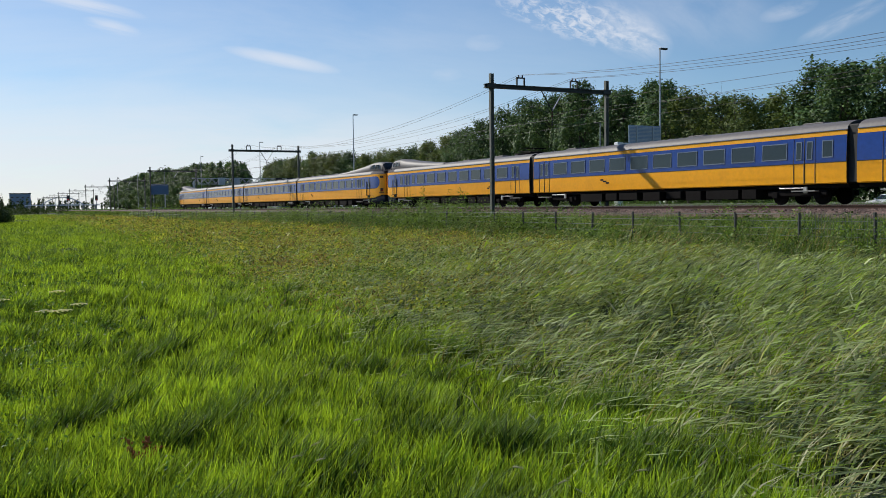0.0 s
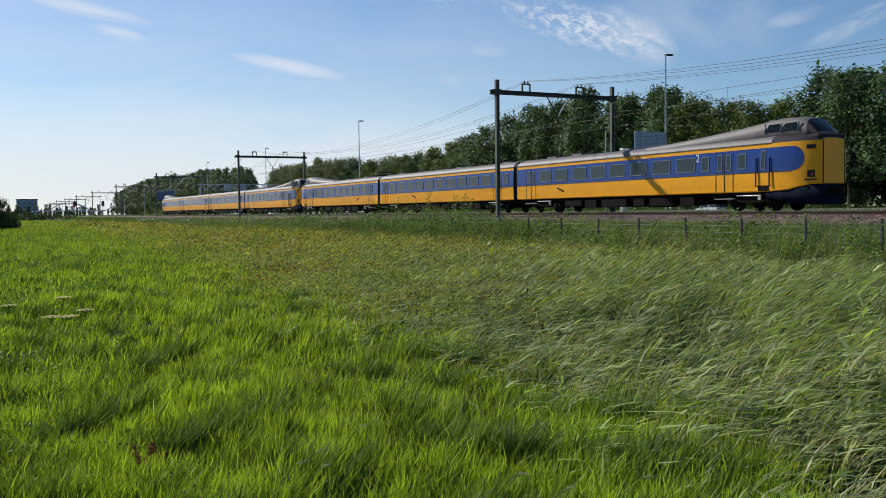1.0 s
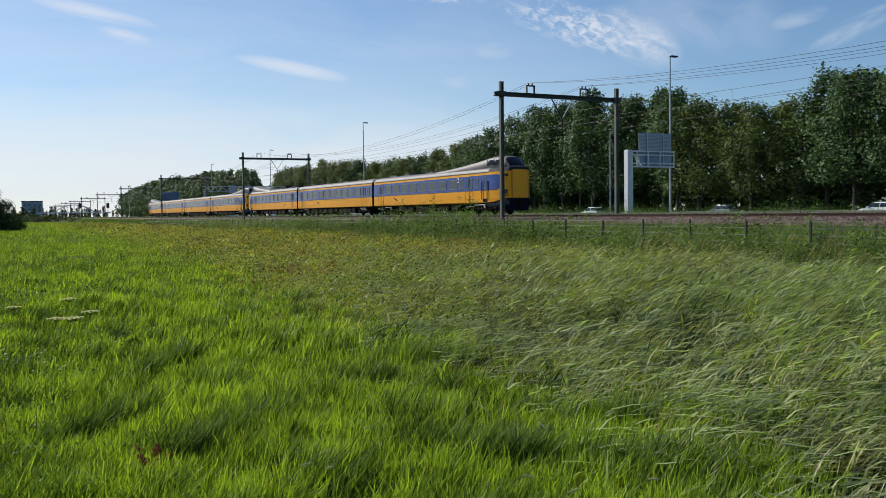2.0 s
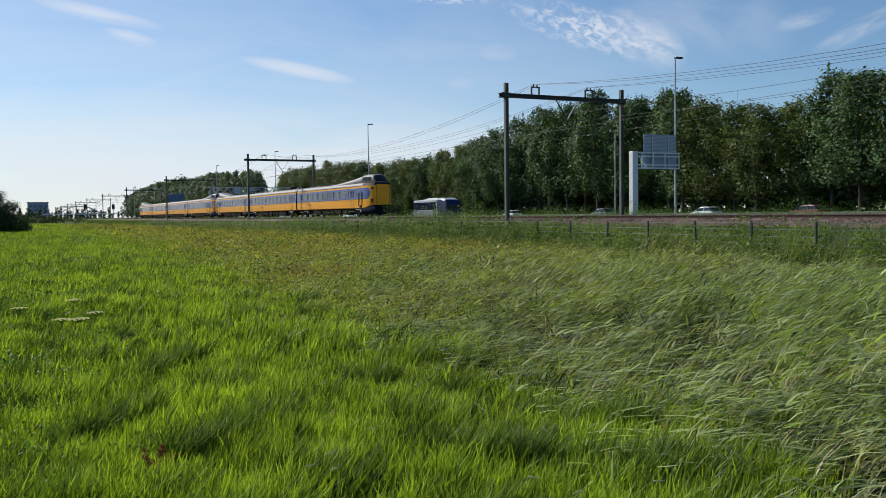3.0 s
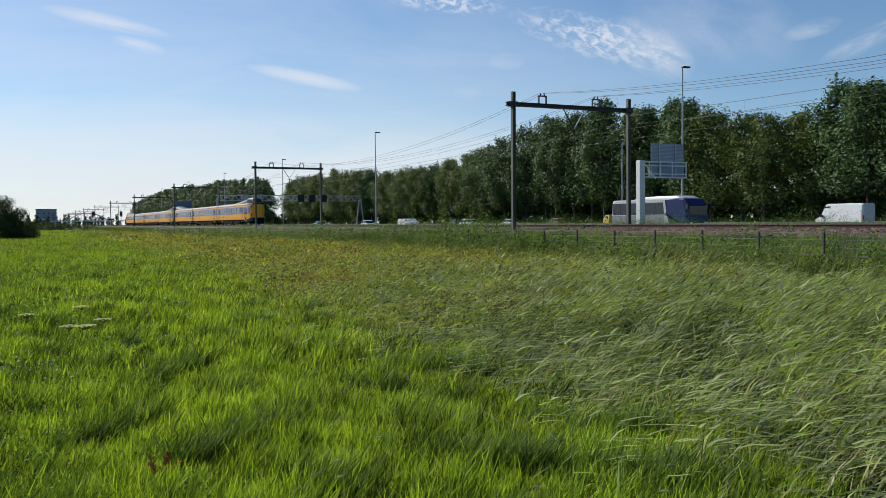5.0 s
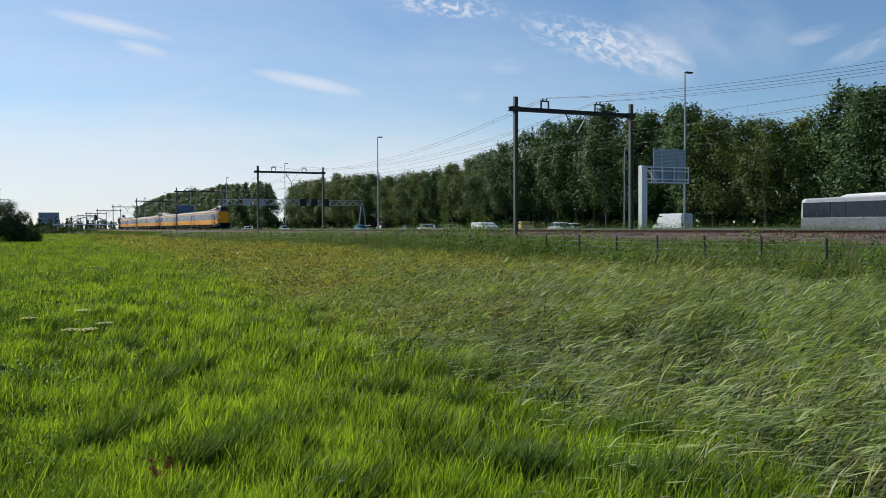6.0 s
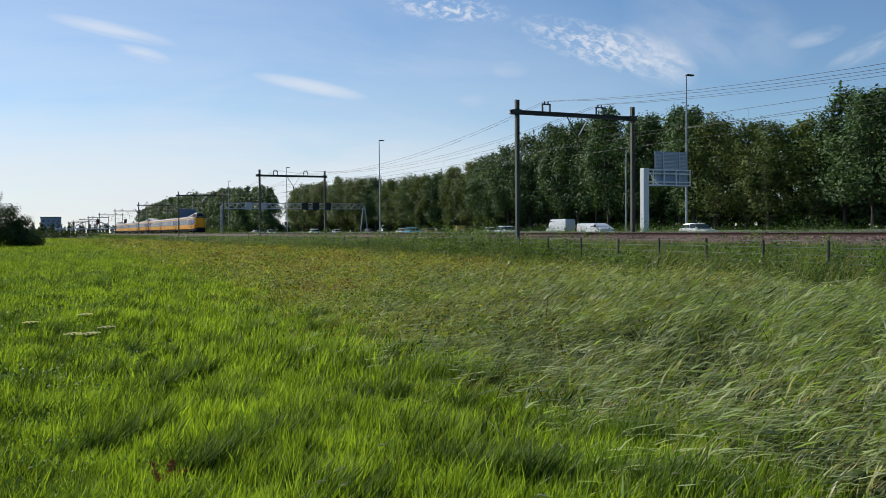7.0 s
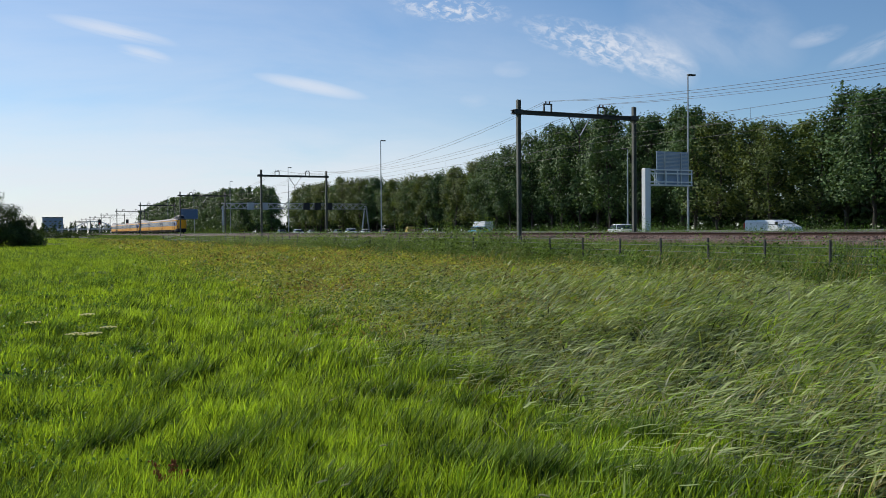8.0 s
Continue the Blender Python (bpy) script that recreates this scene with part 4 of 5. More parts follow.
    pts = [Vector((r.normal(0, 0.12) * k, r.normal(0, 0.12) * k, height * u)) for k, u in enumerate((0, 0.18, 0.4, 0.65, 0.92))]
    pts[0] = Vector((0, 0, -0.4))
    rad = height * 0.012 + 0.05
    for k in range(4):
        rod(bm, pts[k], pts[k + 1], rad * (1 - 0.22 * k), rad * (1 - 0.22 * (k + 1)), 7)
    tips = []
    for k in range(clumps):
        u = r.uniform(low, 1.0) ** 0.9
        base = pts[0].lerp(pts[4], min(u * 0.9, 0.97))
        prof = math.sin(math.pi * min(1, (u - low * 0.7) / (1.04 - low * 0.7)) ** 0.75) ** 0.7
        a, d = r.uniform(0, 6.283), spread * prof * math.sqrt(r.uniform(0.08, 1.0)) * r.uniform(0.75, 1.18)
        tip = Vector((d * math.cos(a), d * math.sin(a), height * u + upright * d * 0.4 + r.normal(0, 0.4)))
        tip.z = min(tip.z, height * r.uniform(0.93, 1.02))
        tips.append(tip)
        if k % 3 == 0:
            rod(bm, Vector((base.x, base.y, max(0.5, tip.z - d * 0.9 - 0.4))), tip, rad * 0.28, rad * 0.07, 5)
    part("trunk", bm, M["bark"], tree)
    t = np.array([tuple(p) for p in tips])
    i = r.integers(0, len(t), n_leaf)
    ball = np.clip(r.normal(size=(n_leaf, 3)), -1.7, 1.7)
    off = ball * np.array([0.60, 0.60, 0.80]) * (spread * 0.17 + 0.22)
    # upright shoots stand out of the top of the crown
    shoot = (r.random(n_leaf) < 0.16) & (t[i, 2] > height * 0.62)
    u = r.random(n_leaf)
    rise = 0.085 * height * (0.4 + 0.6 * np.modf(i * 0.618)[0])
    off[shoot] = (ball * np.array([0.34, 0.34, 0.0]) * (1.05 - u)[:, None] + np.stack([0 * u, 0 * u, u * rise], -1))[shoot]
    out = t[i] * np.array([1, 1, 0]) / spread
    face = ball * 0.55 + out * 0.9 + np.array([0, 0, 0.45]) + r.normal(size=(n_leaf, 3)) * 0.42
    v, f = leaf_cards(t[i] + off, size, facing=face)
    crown = new("crown", fast_mesh("crown", v, f, mat, smooth=False))
    crown.parent = tree
    return tree


def make_wood():
    dark_label, pale_label = "tall dark green poplar in a dense wood", "light green willow with a loose open crown"
    kinds = [make_tree("poplar_tree", 20, 4.5, 0.19, 7400, 0.43, M["leaf_a"], dark_label, 11, 120),
             make_tree("poplar_tree", 20, 5.0, 0.22, 7400, 0.43, M["leaf_a"], dark_label, 12, 130),
             make_tree("poplar_tree", 20, 4.2, 0.16, 7200, 0.42, M["leaf_a"], dark_label, 13, 115, 0.8),
             make_tree("willow_tree", 20, 5.0, 0.15, 7600, 0.39, M["leaf_b"], pale_label, 14, 76),
             make_tree("willow_tree", 20, 4.4, 0.18, 7000, 0.38, M["leaf_b"], pale_label, 15, 68),
             make_tree("poplar_tree", 20, 4.8, 0.10, 2600, 0.86, M["leaf_a"], dark_label, 16, 90),
             make_tree("poplar_tree", 20, 4.4, 0.10, 2600, 0.86, M["leaf_a"], dark_label, 17, 90)]
    prof_x = [-40, -75, -84, -88, -93, -97, -102, -110, -122, -137, -150, -165, -174, -182, -195, -210, -237, -266, -290, -329, -345, -372, -464, -560, -659, -740, -827]
    prof_h = [17.6, 17.8, 18.0, 15.2, 15.0, 15.4, 17.2, 18.6, 20.2, 21.4, 21.4, 19.6, 17.8, 16.8, 16.2, 16.0, 15.2, 17.0, 17.8, 17.8, 15.4, 19.6, 22.6, 24.0, 24.6, 23.2, 21.0]
    r = random.Random(21)
    used = set()
    x = -42.0
    row = 0
    plan = []
    while x > -830:
        near = x > -350
        plan.append((x, 95 + r.uniform(-2, 2), 1.0, near))
        if x > -800:
            plan.append((x - r.uniform(1.5, 4), 101 + r.uniform(-2, 2), r.uniform(0.86, 1.0), False))
        if near and row % 2 == 0:
            plan.append((x - r.uniform(0, 4), 108 + r.uniform(-2, 3), r.uniform(0.86, 0.98), False))
        x -= r.uniform(4.6, 6.6) if near else r.uniform(6.5, 9.5)
        row += 1
    for x, y, f, fine in plan:
        if 3.55 < -x / y < 3.88 or 2.52 < -x / y < 2.60:
            continue
        h = np.interp(-x, [-a for a in prof_x], prof_h) * f * r.uniform(0.93, 1.03)
        light = (-108 < x < -84) or (-330 < x < -178 and r.random() < 0.6) or x > -70
        k = 5 + r.randrange(2) if not fine else (3 + r.randrange(2)) if light else r.randrange(3)
        if light and not fine and -108 < x < -84 and r.random() < 0.6:
            continue
        s = h / 20.0
        wide = r.uniform(1.0, 1.25) * (0.8 + 0.2 * s)
        m = Matrix.LocRotScale((x, y, float(ground_z(x, y)) - 0.1), Euler((0, 0, r.uniform(0, 6.28))), (wide, wide, s))
        if k not in used:
            used.add(k)
            kinds[k].matrix_basis = m
            kinds[k].scale = m.to_scale()
        else:
            src = kinds[k]
            keep = src.scale.copy()
            src.scale = (1, 1, 1)
            copy_thing(src, m)
            src.scale = keep


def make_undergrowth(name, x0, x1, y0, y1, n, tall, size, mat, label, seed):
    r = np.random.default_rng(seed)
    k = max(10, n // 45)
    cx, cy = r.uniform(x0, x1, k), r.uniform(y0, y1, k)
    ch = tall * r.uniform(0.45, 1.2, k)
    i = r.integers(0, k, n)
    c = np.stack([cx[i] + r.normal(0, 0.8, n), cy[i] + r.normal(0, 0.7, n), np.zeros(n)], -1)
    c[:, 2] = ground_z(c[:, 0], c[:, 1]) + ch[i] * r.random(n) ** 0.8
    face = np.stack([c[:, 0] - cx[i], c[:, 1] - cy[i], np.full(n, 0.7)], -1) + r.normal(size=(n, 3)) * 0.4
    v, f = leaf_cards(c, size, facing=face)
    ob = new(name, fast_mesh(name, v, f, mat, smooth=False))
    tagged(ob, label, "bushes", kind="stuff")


make_wood()
# dark leaf masses under the crowns stand in for the shade there
make_undergrowth("undergrowth", -820, -200, 99, 114, 18000, 4.6, 1.0, M["shrub"], "undergrowth beneath the far wood, its shade put into dark leaves", 31)
make_undergrowth("near_undergrowth", -200, -34, 101, 116, 24000, 6.2, 0.85, M["shrub"], "undergrowth beneath the wood, its shade put into dark leaves", 38)
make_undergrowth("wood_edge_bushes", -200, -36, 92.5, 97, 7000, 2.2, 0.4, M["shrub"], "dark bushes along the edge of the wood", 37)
make_undergrowth("verge_bushes", -330, -205, 41, 52, 2200, 2.6, 0.30, M["weed"], "low green bushes on the motorway verge", 33)
make_undergrowth("meadow_end_bushes", -520, -300, 2, 26, 3000, 2.2, 0.6, M["shrub"], "scattered low bushes at the end of the meadow", 36)
make_undergrowth("far_hedge", -900, -420, -30, 24, 9000, 3.0, 1.1, M["shrub"], "distant hedge at the end of the meadow", 34)


def make_bush(x, y, tall, wide, n, seed):
    r = np.random.default_rng(seed)
    bush = empty("meadow_bush", (x, y, 0))
    tagged(bush, "dense dark green bush at the edge of the meadow", "bush", group="meadow bushes")
    k = 40
    a, d = r.uniform(0, 6.28, k), wide * np.sqrt(r.random(k))
    t = np.stack([d * np.cos(a), d * np.sin(a), tall * (1 - (d / wide) ** 2 * 0.75) * r.uniform(0.3, 1.0, k)], -1)
    i = r.integers(0, k, n)
    off = np.clip(r.normal(size=(n, 3)), -1.6, 1.6) * np.array([0.5, 0.5, 0.4])
    v, f = leaf_cards(t[i] + off, 0.24, facing=off + t[i] * np.array([0.3, 0.3, 0.2]) + r.normal(size=(n, 3)) * 0.3)
    v[:, 2] = np.maximum(v[:, 2], 0.02)
    crown = new("foliage", fast_mesh("foliage", v, f, M["shrub"], smooth=False))
    crown.parent = bush
    bm = bmesh.new()
    for j in range(8):
        rod(bm, (0, 0, -0.2), Vector(t[j]) * 0.9, 0.06, 0.02, 5)
    part("branches", bm, M["bark"], bush)


for k, (x, y, tall, wide) in enumerate(((-127, -6.5, 7.4, 4.8), (-122, -3.4, 7.2, 3.4), (-124, -1.2, 5.2, 2.4), (-118, -12.5, 6.2, 5.2), (-127, 0.4, 2.4, 1.6))):
    make_bush(x, y, tall, wide, 8200, 50 + k)


# ---- distance ----
def make_signal(x, y, tall):
    sig = empty("railway_signal", (x, y, 0.8))
    tagged(sig, "black railway signal on a post showing red", "railway signal")
    part("signal_post", rod(bmesh.new(), (0, 0, -0.4), (0, 0, tall), 0.12, n=10), M["galv"], sig)
    head = part("signal_head", box(bmesh.new(), -0.15, 0.15, -0.55, 0.55, tall - 0.2, tall + 1.9, 0.1), M["signal_box"], sig)
    part("signal_lamp", rod(bmesh.new(), (0.15, 0, tall + 0.3), (0.30, 0, tall + 0.3), 0.11, n=14), M["signal_red"], head, "red signal lamp")


make_signal(-391, 27.9, 4.6)
make_signal(-391, 38.6, 4.6)


def make_far_building(x, y, w, d, h, mat, label, floors):
    b = empty("office_building", (x, y, 0))
    tagged(b, label, "building", group="far buildings")
    wall = part("wall", box(bmesh.new(), -d / 2, d / 2, -w / 2, w / 2, -1, h), M[mat], b)
    part("roof", box(bmesh.new(), -d / 2 - 0.4, d / 2 + 0.4, -w / 2 - 0.4, w / 2 + 0.4, h, h + 0.8), M["mast"], b)
    n = max(3, int(w / 5))
    bm = bmesh.new()
    box(bm, d / 2 + 0.002, d / 2 + 0.12, -1.4, 1.4, 0, 1.6)
    first = None
    for fl in range(floors):
        for k in range(n):
            m = Matrix.Translation((0, -w / 2 + (k + 0.5) * w / n, 1.2 + fl * (h - 1.5) / floors))
            if first is None:
                first = part("window", bm, M["window"], wall)
                first.matrix_basis = m
            else:
                shared("window", first.data, wall, m)


make_far_building(-1250, 33, 24, 18, 22, "wall_hazed", "office block far across the fields, grey-blue with painted haze", 4)


def make_arch_bridge(x, y, span, rise):
    """A tied-arch bridge across the far end of the line: two bows with hangers over a deck on piers."""
    b = empty("arch_bridge", (x, y, 0))
    tagged(b, "pale tied-arch bridge far away over the railway", "bridge")
    part("deck", box(bmesh.new(), -5, 5, -span * 0.9, span * 0.9, 6.2, 7.4, 0.1), M["wall_pale"], b)
    for d in (-4.6, 4.6):
        bm = bmesh.new()
        pts = [Vector((d, -span / 2 + span * k / 12, 7.4 + rise * 4 * (k / 12) * (1 - k / 12))) for k in range(13)]
        for p, q in zip(pts[:-1], pts[1:]):
            rod(bm, p, q, 0.45, n=6)
        bow = part("bow", bm, M["wall_hazed"], b)
        for p in pts[1:-1]:
            part("hanger", rod(bmesh.new(), (d, p.y, 7.2), p, 0.14, n=5), M["wall_hazed"], bow)
    for yy in (-span * 0.8, -span * 0.5, span * 0.5, span * 0.8):
        part("pier", box(bmesh.new(), -3.5, 3.5, yy - 0.9, yy + 0.9, -1, 6.2), M["concrete"], b)


make_arch_bridge(-1120, 74, 44, 8.5)
make_undergrowth("horizon_trees", -1500, -1130, -60, 130, 7000, 13.0, 2.6, M["shrub"], "hazy trees on the horizon", 35)


# ---- train ----
# A carriage in its own space: x = -s, s metres from its cab or rear end; z = 0 on the rails.
CAB_LEN, MID_LEN = 27.05, 26.5


def half_width(s):
    return float(np.interp(s, [0, 0.12, 0.3, 0.7, 1.2, 1.9, 2.6], [0.80, 0.90, 1.00, 1.17, 1.30, 1.375, 1.392]))


def side_y(s, z, cab):
    """Half width of the body at height z, with its slight lean inwards above the waist."""
    w = half_width(s) if cab else 1.392
    return w * (1 - 0.035 * max(0.0, (z - 2.0) / 1.4) ** 1.5 - 0.015 * max(0.0, (1.5 - z)))


def body_ring(s, cab):
    zb = float(np.interp(s, [0, 0.6, 1.6, 2.6], [1.30, 1.24, 1.02, 0.96])) if cab else 0.96
    zr = float(np.interp(s, [0, 0.25, 0.8, 1.6, 3], [3.46, 3.62, 3.72, 3.80, 3.86])) if cab else 3.86
    zs = [zb, zb + 0.05, 1.6, 2.0, 2.6, 3.1, 3.36]
    left = [(-s, -side_y(s, z, cab) + (0.05 if k == 0 else 0), z) for k, z in enumerate(zs)]
    w = side_y(s, 3.36, cab)
    roof = []
    for k in range(1, 10):
        a = math.pi * k / 10
        roof.append((-s, -w * math.copysign(abs(math.cos(a)) ** 0.82, math.cos(a)), 3.36 + (zr - 3.36) * math.sin(a) ** 0.9))
    right = [(-s, -y, z) for (_, y, z) in reversed(left)]
    return left + roof + right


def band(s0, s1, za, zb, proud, cab, round_end=False, step=0.6):
    """A thin panel that follows the body side between two heights, on both flanks."""
    bm = bmesh.new()
    for side in (-1, 1):
        ss = list(np.arange(s0, s1, step)) + [s1]
        if round_end:
            ss = [s0 + 0.62 * (1 - math.cos(math.radians(a))) for a in range(0, 90, 10)] + [s for s in ss if s > s0 + 0.66]
        rows = []
        for s in ss:
            lo, hi = za, zb
            if round_end and s < s0 + 0.62:
                q = math.sqrt(max(0.0, 1 - ((s0 + 0.62 - s) / 0.62) ** 2))
                mid = (za + zb) / 2
                lo, hi = mid - (mid - za) * q, mid + (zb - mid) * q
            row = []
            for k in range(6):
                z = lo + (hi - lo) * k / 5
                row.append((-s, side * (side_y(s, z, cab) + proud), z))
            rows.append(row)
        loft(bm, rows, close=False)
    ob_faces = [f for f in bm.faces]
    bmesh.ops.recalc_face_normals(bm, faces=ob_faces)
    for f in bm.faces:
        c = f.calc_center_median()
        if f.normal.y * c.y < 0:
            f.normal_flip()
    return bm


def window_frame_bm(w, h):
    bm = bmesh.new()
    t, d = 0.045, 0.02
    box(bm, -w / 2, w / 2, -d, 0.03, -h / 2, -h / 2 + t)
    box(bm, -w / 2, w / 2, -d, 0.03, h / 2 - t, h / 2)
    box(bm, -w / 2, -w / 2 + t, -d, 0.03, -h / 2 + t, h / 2 - t)
    box(bm, w / 2 - t, w / 2, -d, 0.03, -h / 2 + t, h / 2 - t)
    return bm


def add_window(car, cab, s, w, z, h, first):
    """A framed window on both flanks; first holds the shared meshes by size."""
    key = (round(w, 2), round(h, 2))
    if key not in first:
        bm = window_frame_bm(w, h)
        fm = bpy.data.meshes.new("window")
        bm.to_mesh(fm)
        bm.free()
        fm.materials.append(M["frame"])
        bm = box(bmesh.new(), -w / 2 + 0.045, w / 2 - 0.045, -0.008, 0.03, -h / 2 + 0.045, h / 2 - 0.045)
        pm = bpy.data.meshes.new("pane")
        bm.to_mesh(pm)
        bm.free()
        pm.materials.append(M["window"])
        first[key] = (fm, pm)
    fm, pm = first[key]
    lean = math.degrees(math.atan2(side_y(s, z - h / 2, cab) - side_y(s, z + h / 2, cab), h))
    for side in (-1, 1):
        y = side * (side_y(s, z, cab) + 0.012)
        ob = shared("window", fm, car, pose(-s, y, z, 0, 0, 0 if side < 0 else 180) @ pose(0, 0, 0, -lean, 0, 0))
        ob["label"] = "tinted window in a pale metal frame"
        shared("pane", pm, ob, Matrix.Identity(4))


def add_bogie(car, s):
    bog = part("bogie", (lambda bm: (box(bm, -s - 1.75, -s + 1.75, -1.12, -0.98, 0.42, 0.68, 0.04), box(bm, -s - 1.75, -s + 1.75, 0.98, 1.12, 0.42, 0.68, 0.04),
                                      box(bm, -s - 0.5, -s + 0.5, -1.0, 1.0, 0.40, 0.75, 0.05), bm)[-1])(bmesh.new()), M["under"], car)
    for dx in (-1.25, 1.25):
        for y in (-0.75, 0.75):
            bm = bmesh.new()
            rod(bm, (-s + dx, y - 0.065, 0.46), (-s + dx, y + 0.065, 0.46), 0.46, n=24)
            rod(bm, (-s + dx, y - 0.09, 0.46), (-s + dx, y + 0.09, 0.46), 0.12, n=12)
            part("wheel", bm, M["under"], bog, "dark steel railway wheel")
        for y in (-1.12, 1.12):
            bm = bmesh.new()
            box(bm, -s + dx - 0.16, -s + dx + 0.16, y - 0.08, y + 0.08, 0.32, 0.62, 0.04)
            part("axle_box", bm, M["under"], bog)
    for y in (-1.22, 1.22):
        bm = bmesh.new()
        rod(bm, (-s - 0.9, y, 0.80), (-s + 0.7, y, 0.80), 0.045, n=8)
        box(bm, -s + 0.55, -s + 0.75, y - 0.05, y + 0.05, 0.55, 0.86, 0.02)
        part("damper", bm, M["steel"], bog, "bare grey damper rod")


def add_underframe(car, s0, s1, seed):
    r = random.Random(seed)
    part("underframe", box(bmesh.new(), -s1, -s0, -1.15, 1.15, 0.78, 0.99), M["under"], car)
    s = s0 + 5.4
    while s < s1 - 6.2:
        w = r.uniform(0.9, 2.6)
        for y0, y1 in ((-1.25, -0.3), (0.3, 1.25)):
            part("equipment_box", box(bmesh.new(), -s - w, -s, y0, y1, r.uniform(0.28, 0.42), 0.80, 0.03), M["under"], car)
        s += w + r.uniform(0.15, 0.7)


def add_door(car, cab, s, first, seam=True):
    for side in (-1, 1):
        for d in (-0.62, 0.0, 0.62):
            bm = bmesh.new()
            w = 0.028 if d == 0 else 0.014
            rows = []
            for z in (1.0, 1.5, 1.9, 1.98, 2.6, 3.12):
                y = side_y(s, z, cab)
                rows.append([(-s + d - w, side * (y + 0.002), z), (-s + d + w, side * (y + 0.002), z), (-s + d + w, side * (y + 0.017), z), (-s + d - w, side * (y + 0.017), z)])
            loft(bm, rows)
            part("door_seam", bm, M["rubber"], car)
        bm = box(bmesh.new(), -s - 0.7, -s + 0.7, side * 1.24, side * 1.46, 0.62, 0.68, 0.01)
        part("door_step", bm, M["dull_galv"], car, "weathered steel door step")
    for d in (-0.31, 0.31):
        add_window(car, cab, s + d, 0.34, 2.54, 0.86, first)


def gangway(car, s):
    bm = bmesh.new()
    box(bm, -s - 0.27, -s + 0.27, -1.25, 1.25, 1.0, 3.6, 0.06)
    part("gangway_bellows", bm, M["rubber"], car, "black rubber gangway bellows")


def add_roof_bits(car, s0, s1, seed):
    r = random.Random(seed)
    for k in range(3):
        s = s0 + (s1 - s0) * (k + r.uniform(0.2, 0.8)) / 3
        part("roof_vent", box(bmesh.new(), -s - 0.6, -s + 0.6, -0.35, 0.35, 3.83, 3.83 + r.uniform(0.08, 0.14), 0.03), M["roof"], car)


def add_logo(car, cab, s):
    for side in (-1, 1):
        bm = bmesh.new()
        y = side * (side_y(s, 1.55, cab) + 0.006)
        for k, (dx, dz, w) in enumerate(((-0.28, 0.10, 0.30), (0.0, 0.0, 0.36), (0.28, -0.10, 0.30))):
            box(bm, -s + dx - w / 2, -s + dx + w / 2, y - 0.004, y + 0.004, 1.55 + dz - 0.05, 1.55 + dz + 0.05)
        part("emblem", bm, M["skirt"], car, "small dark blue emblem of short bars")


def add_class_mark(car, cab, s):
    cu = bpy.data.curves.new("class_mark", "FONT")
    cu.body, cu.size, cu.extrude, cu.align_x = "2", 0.6, 0.004, "CENTER"
    cu.materials.append(M["white_mark"])
    ob = new("class_mark", cu)
    ob.parent = car
    ob.matrix_basis = pose(-s, -side_y(s, 2.9, cab) - 0.018, 2.70, 90, 0, 0)
    ob["label"] = "white figure two"


def finish_shell(car, cab, length):
    ss = [0.03, 0.12, 0.3, 0.5, 0.7, 0.95, 1.2, 1.55, 1.9, 2.6, 4, 8, 14, 20, length - 0.28] if cab else [0.26, 2, 6, 12, 18, 22, length - 0.26]
    bm = bmesh.new()

    def mat_of(i, j):
        if 6 <= j <= 15:
            return 2 if cab and ss[i] < 2.3 else 1
        return 0

    loft(bm, [body_ring(s, cab) for s in ss], mat_of=mat_of)
    for e in bm.edges:
        a, b = e.verts
        low = float(np.interp(-a.co.x, [0, 0.6, 1.6, 2.6], [1.30, 1.24, 1.02, 0.96])) if cab else 0.96
        if abs(a.co.x - b.co.x) > 0.01 and (a.co.z < low + 0.08 or abs(a.co.z - 3.36) < 0.003):
            e.smooth = False
    for f in bm.faces:
        if len(f.verts) > 4 and (not cab or f.calc_center_median().x < -20):
            f.material_index = 3
    part("body", bm, [M["yellow"], M["roof"], M["dark_roof"], M["rubber"]], car, "yellow body with grey roof")
    end = length - 0.285
    part("blue_band", band(0.72 if cab else 0.265, end, 1.955, 3.15, 0.008, cab, round_end=cab), M["blue"], car, "deep blue window band")
    part("waist_line", band(1.3 if cab else 0.265, end, 1.925, 1.96, 0.011, cab), M["rubber"], car, "thin dark waist line")
    bm = bmesh.new()
    for side in (-1, 1):
        rod(bm, (-2.6 if cab else -0.2, side * 1.37, 3.38), (-end, side * 1.37, 3.38), 0.022, n=6)
    part("rain_gutter", bm, M["frame"], car)


def make_cab_car(seed):
    car = empty("railway_carriage")
    tagged(car, "yellow and blue end carriage with a raised driver's cab", "train carriage", group="train carriages")
    finish_shell(car, True, CAB_LEN)
    # raised cab on the roof
    ss = [0.34, 0.95, 1.5, 2.5, 3.4, 4.6, 6.8, 8.6, 10.6, 12.6]
    tops = [3.82, 4.48, 4.60, 4.64, 4.58, 4.42, 4.22, 4.08, 3.95, 3.87]
    ws = [0.78, 0.80, 0.86, 0.98, 1.06, 1.12, 1.16, 1.18, 1.18, 1.15]
    rings = []
    for s, t, w in zip(ss, tops, ws):
        ring = [(-s, -w, 3.40), (-s, -w * 0.98, 3.40 + (t - 3.40) * 0.55)]
        for k in range(1, 8):
            a = math.pi * k / 8
            ring.append((-s, -w * 0.93 * math.copysign(abs(math.cos(a)) ** 0.7, math.cos(a)), 3.40 + (t - 3.40) * (0.72 + 0.28 * math.sin(a))))
        ring += [(-s, w * 0.98, 3.40 + (t - 3.40) * 0.55), (-s, w, 3.40)]
        rings.append(ring)
    bm = bmesh.new()
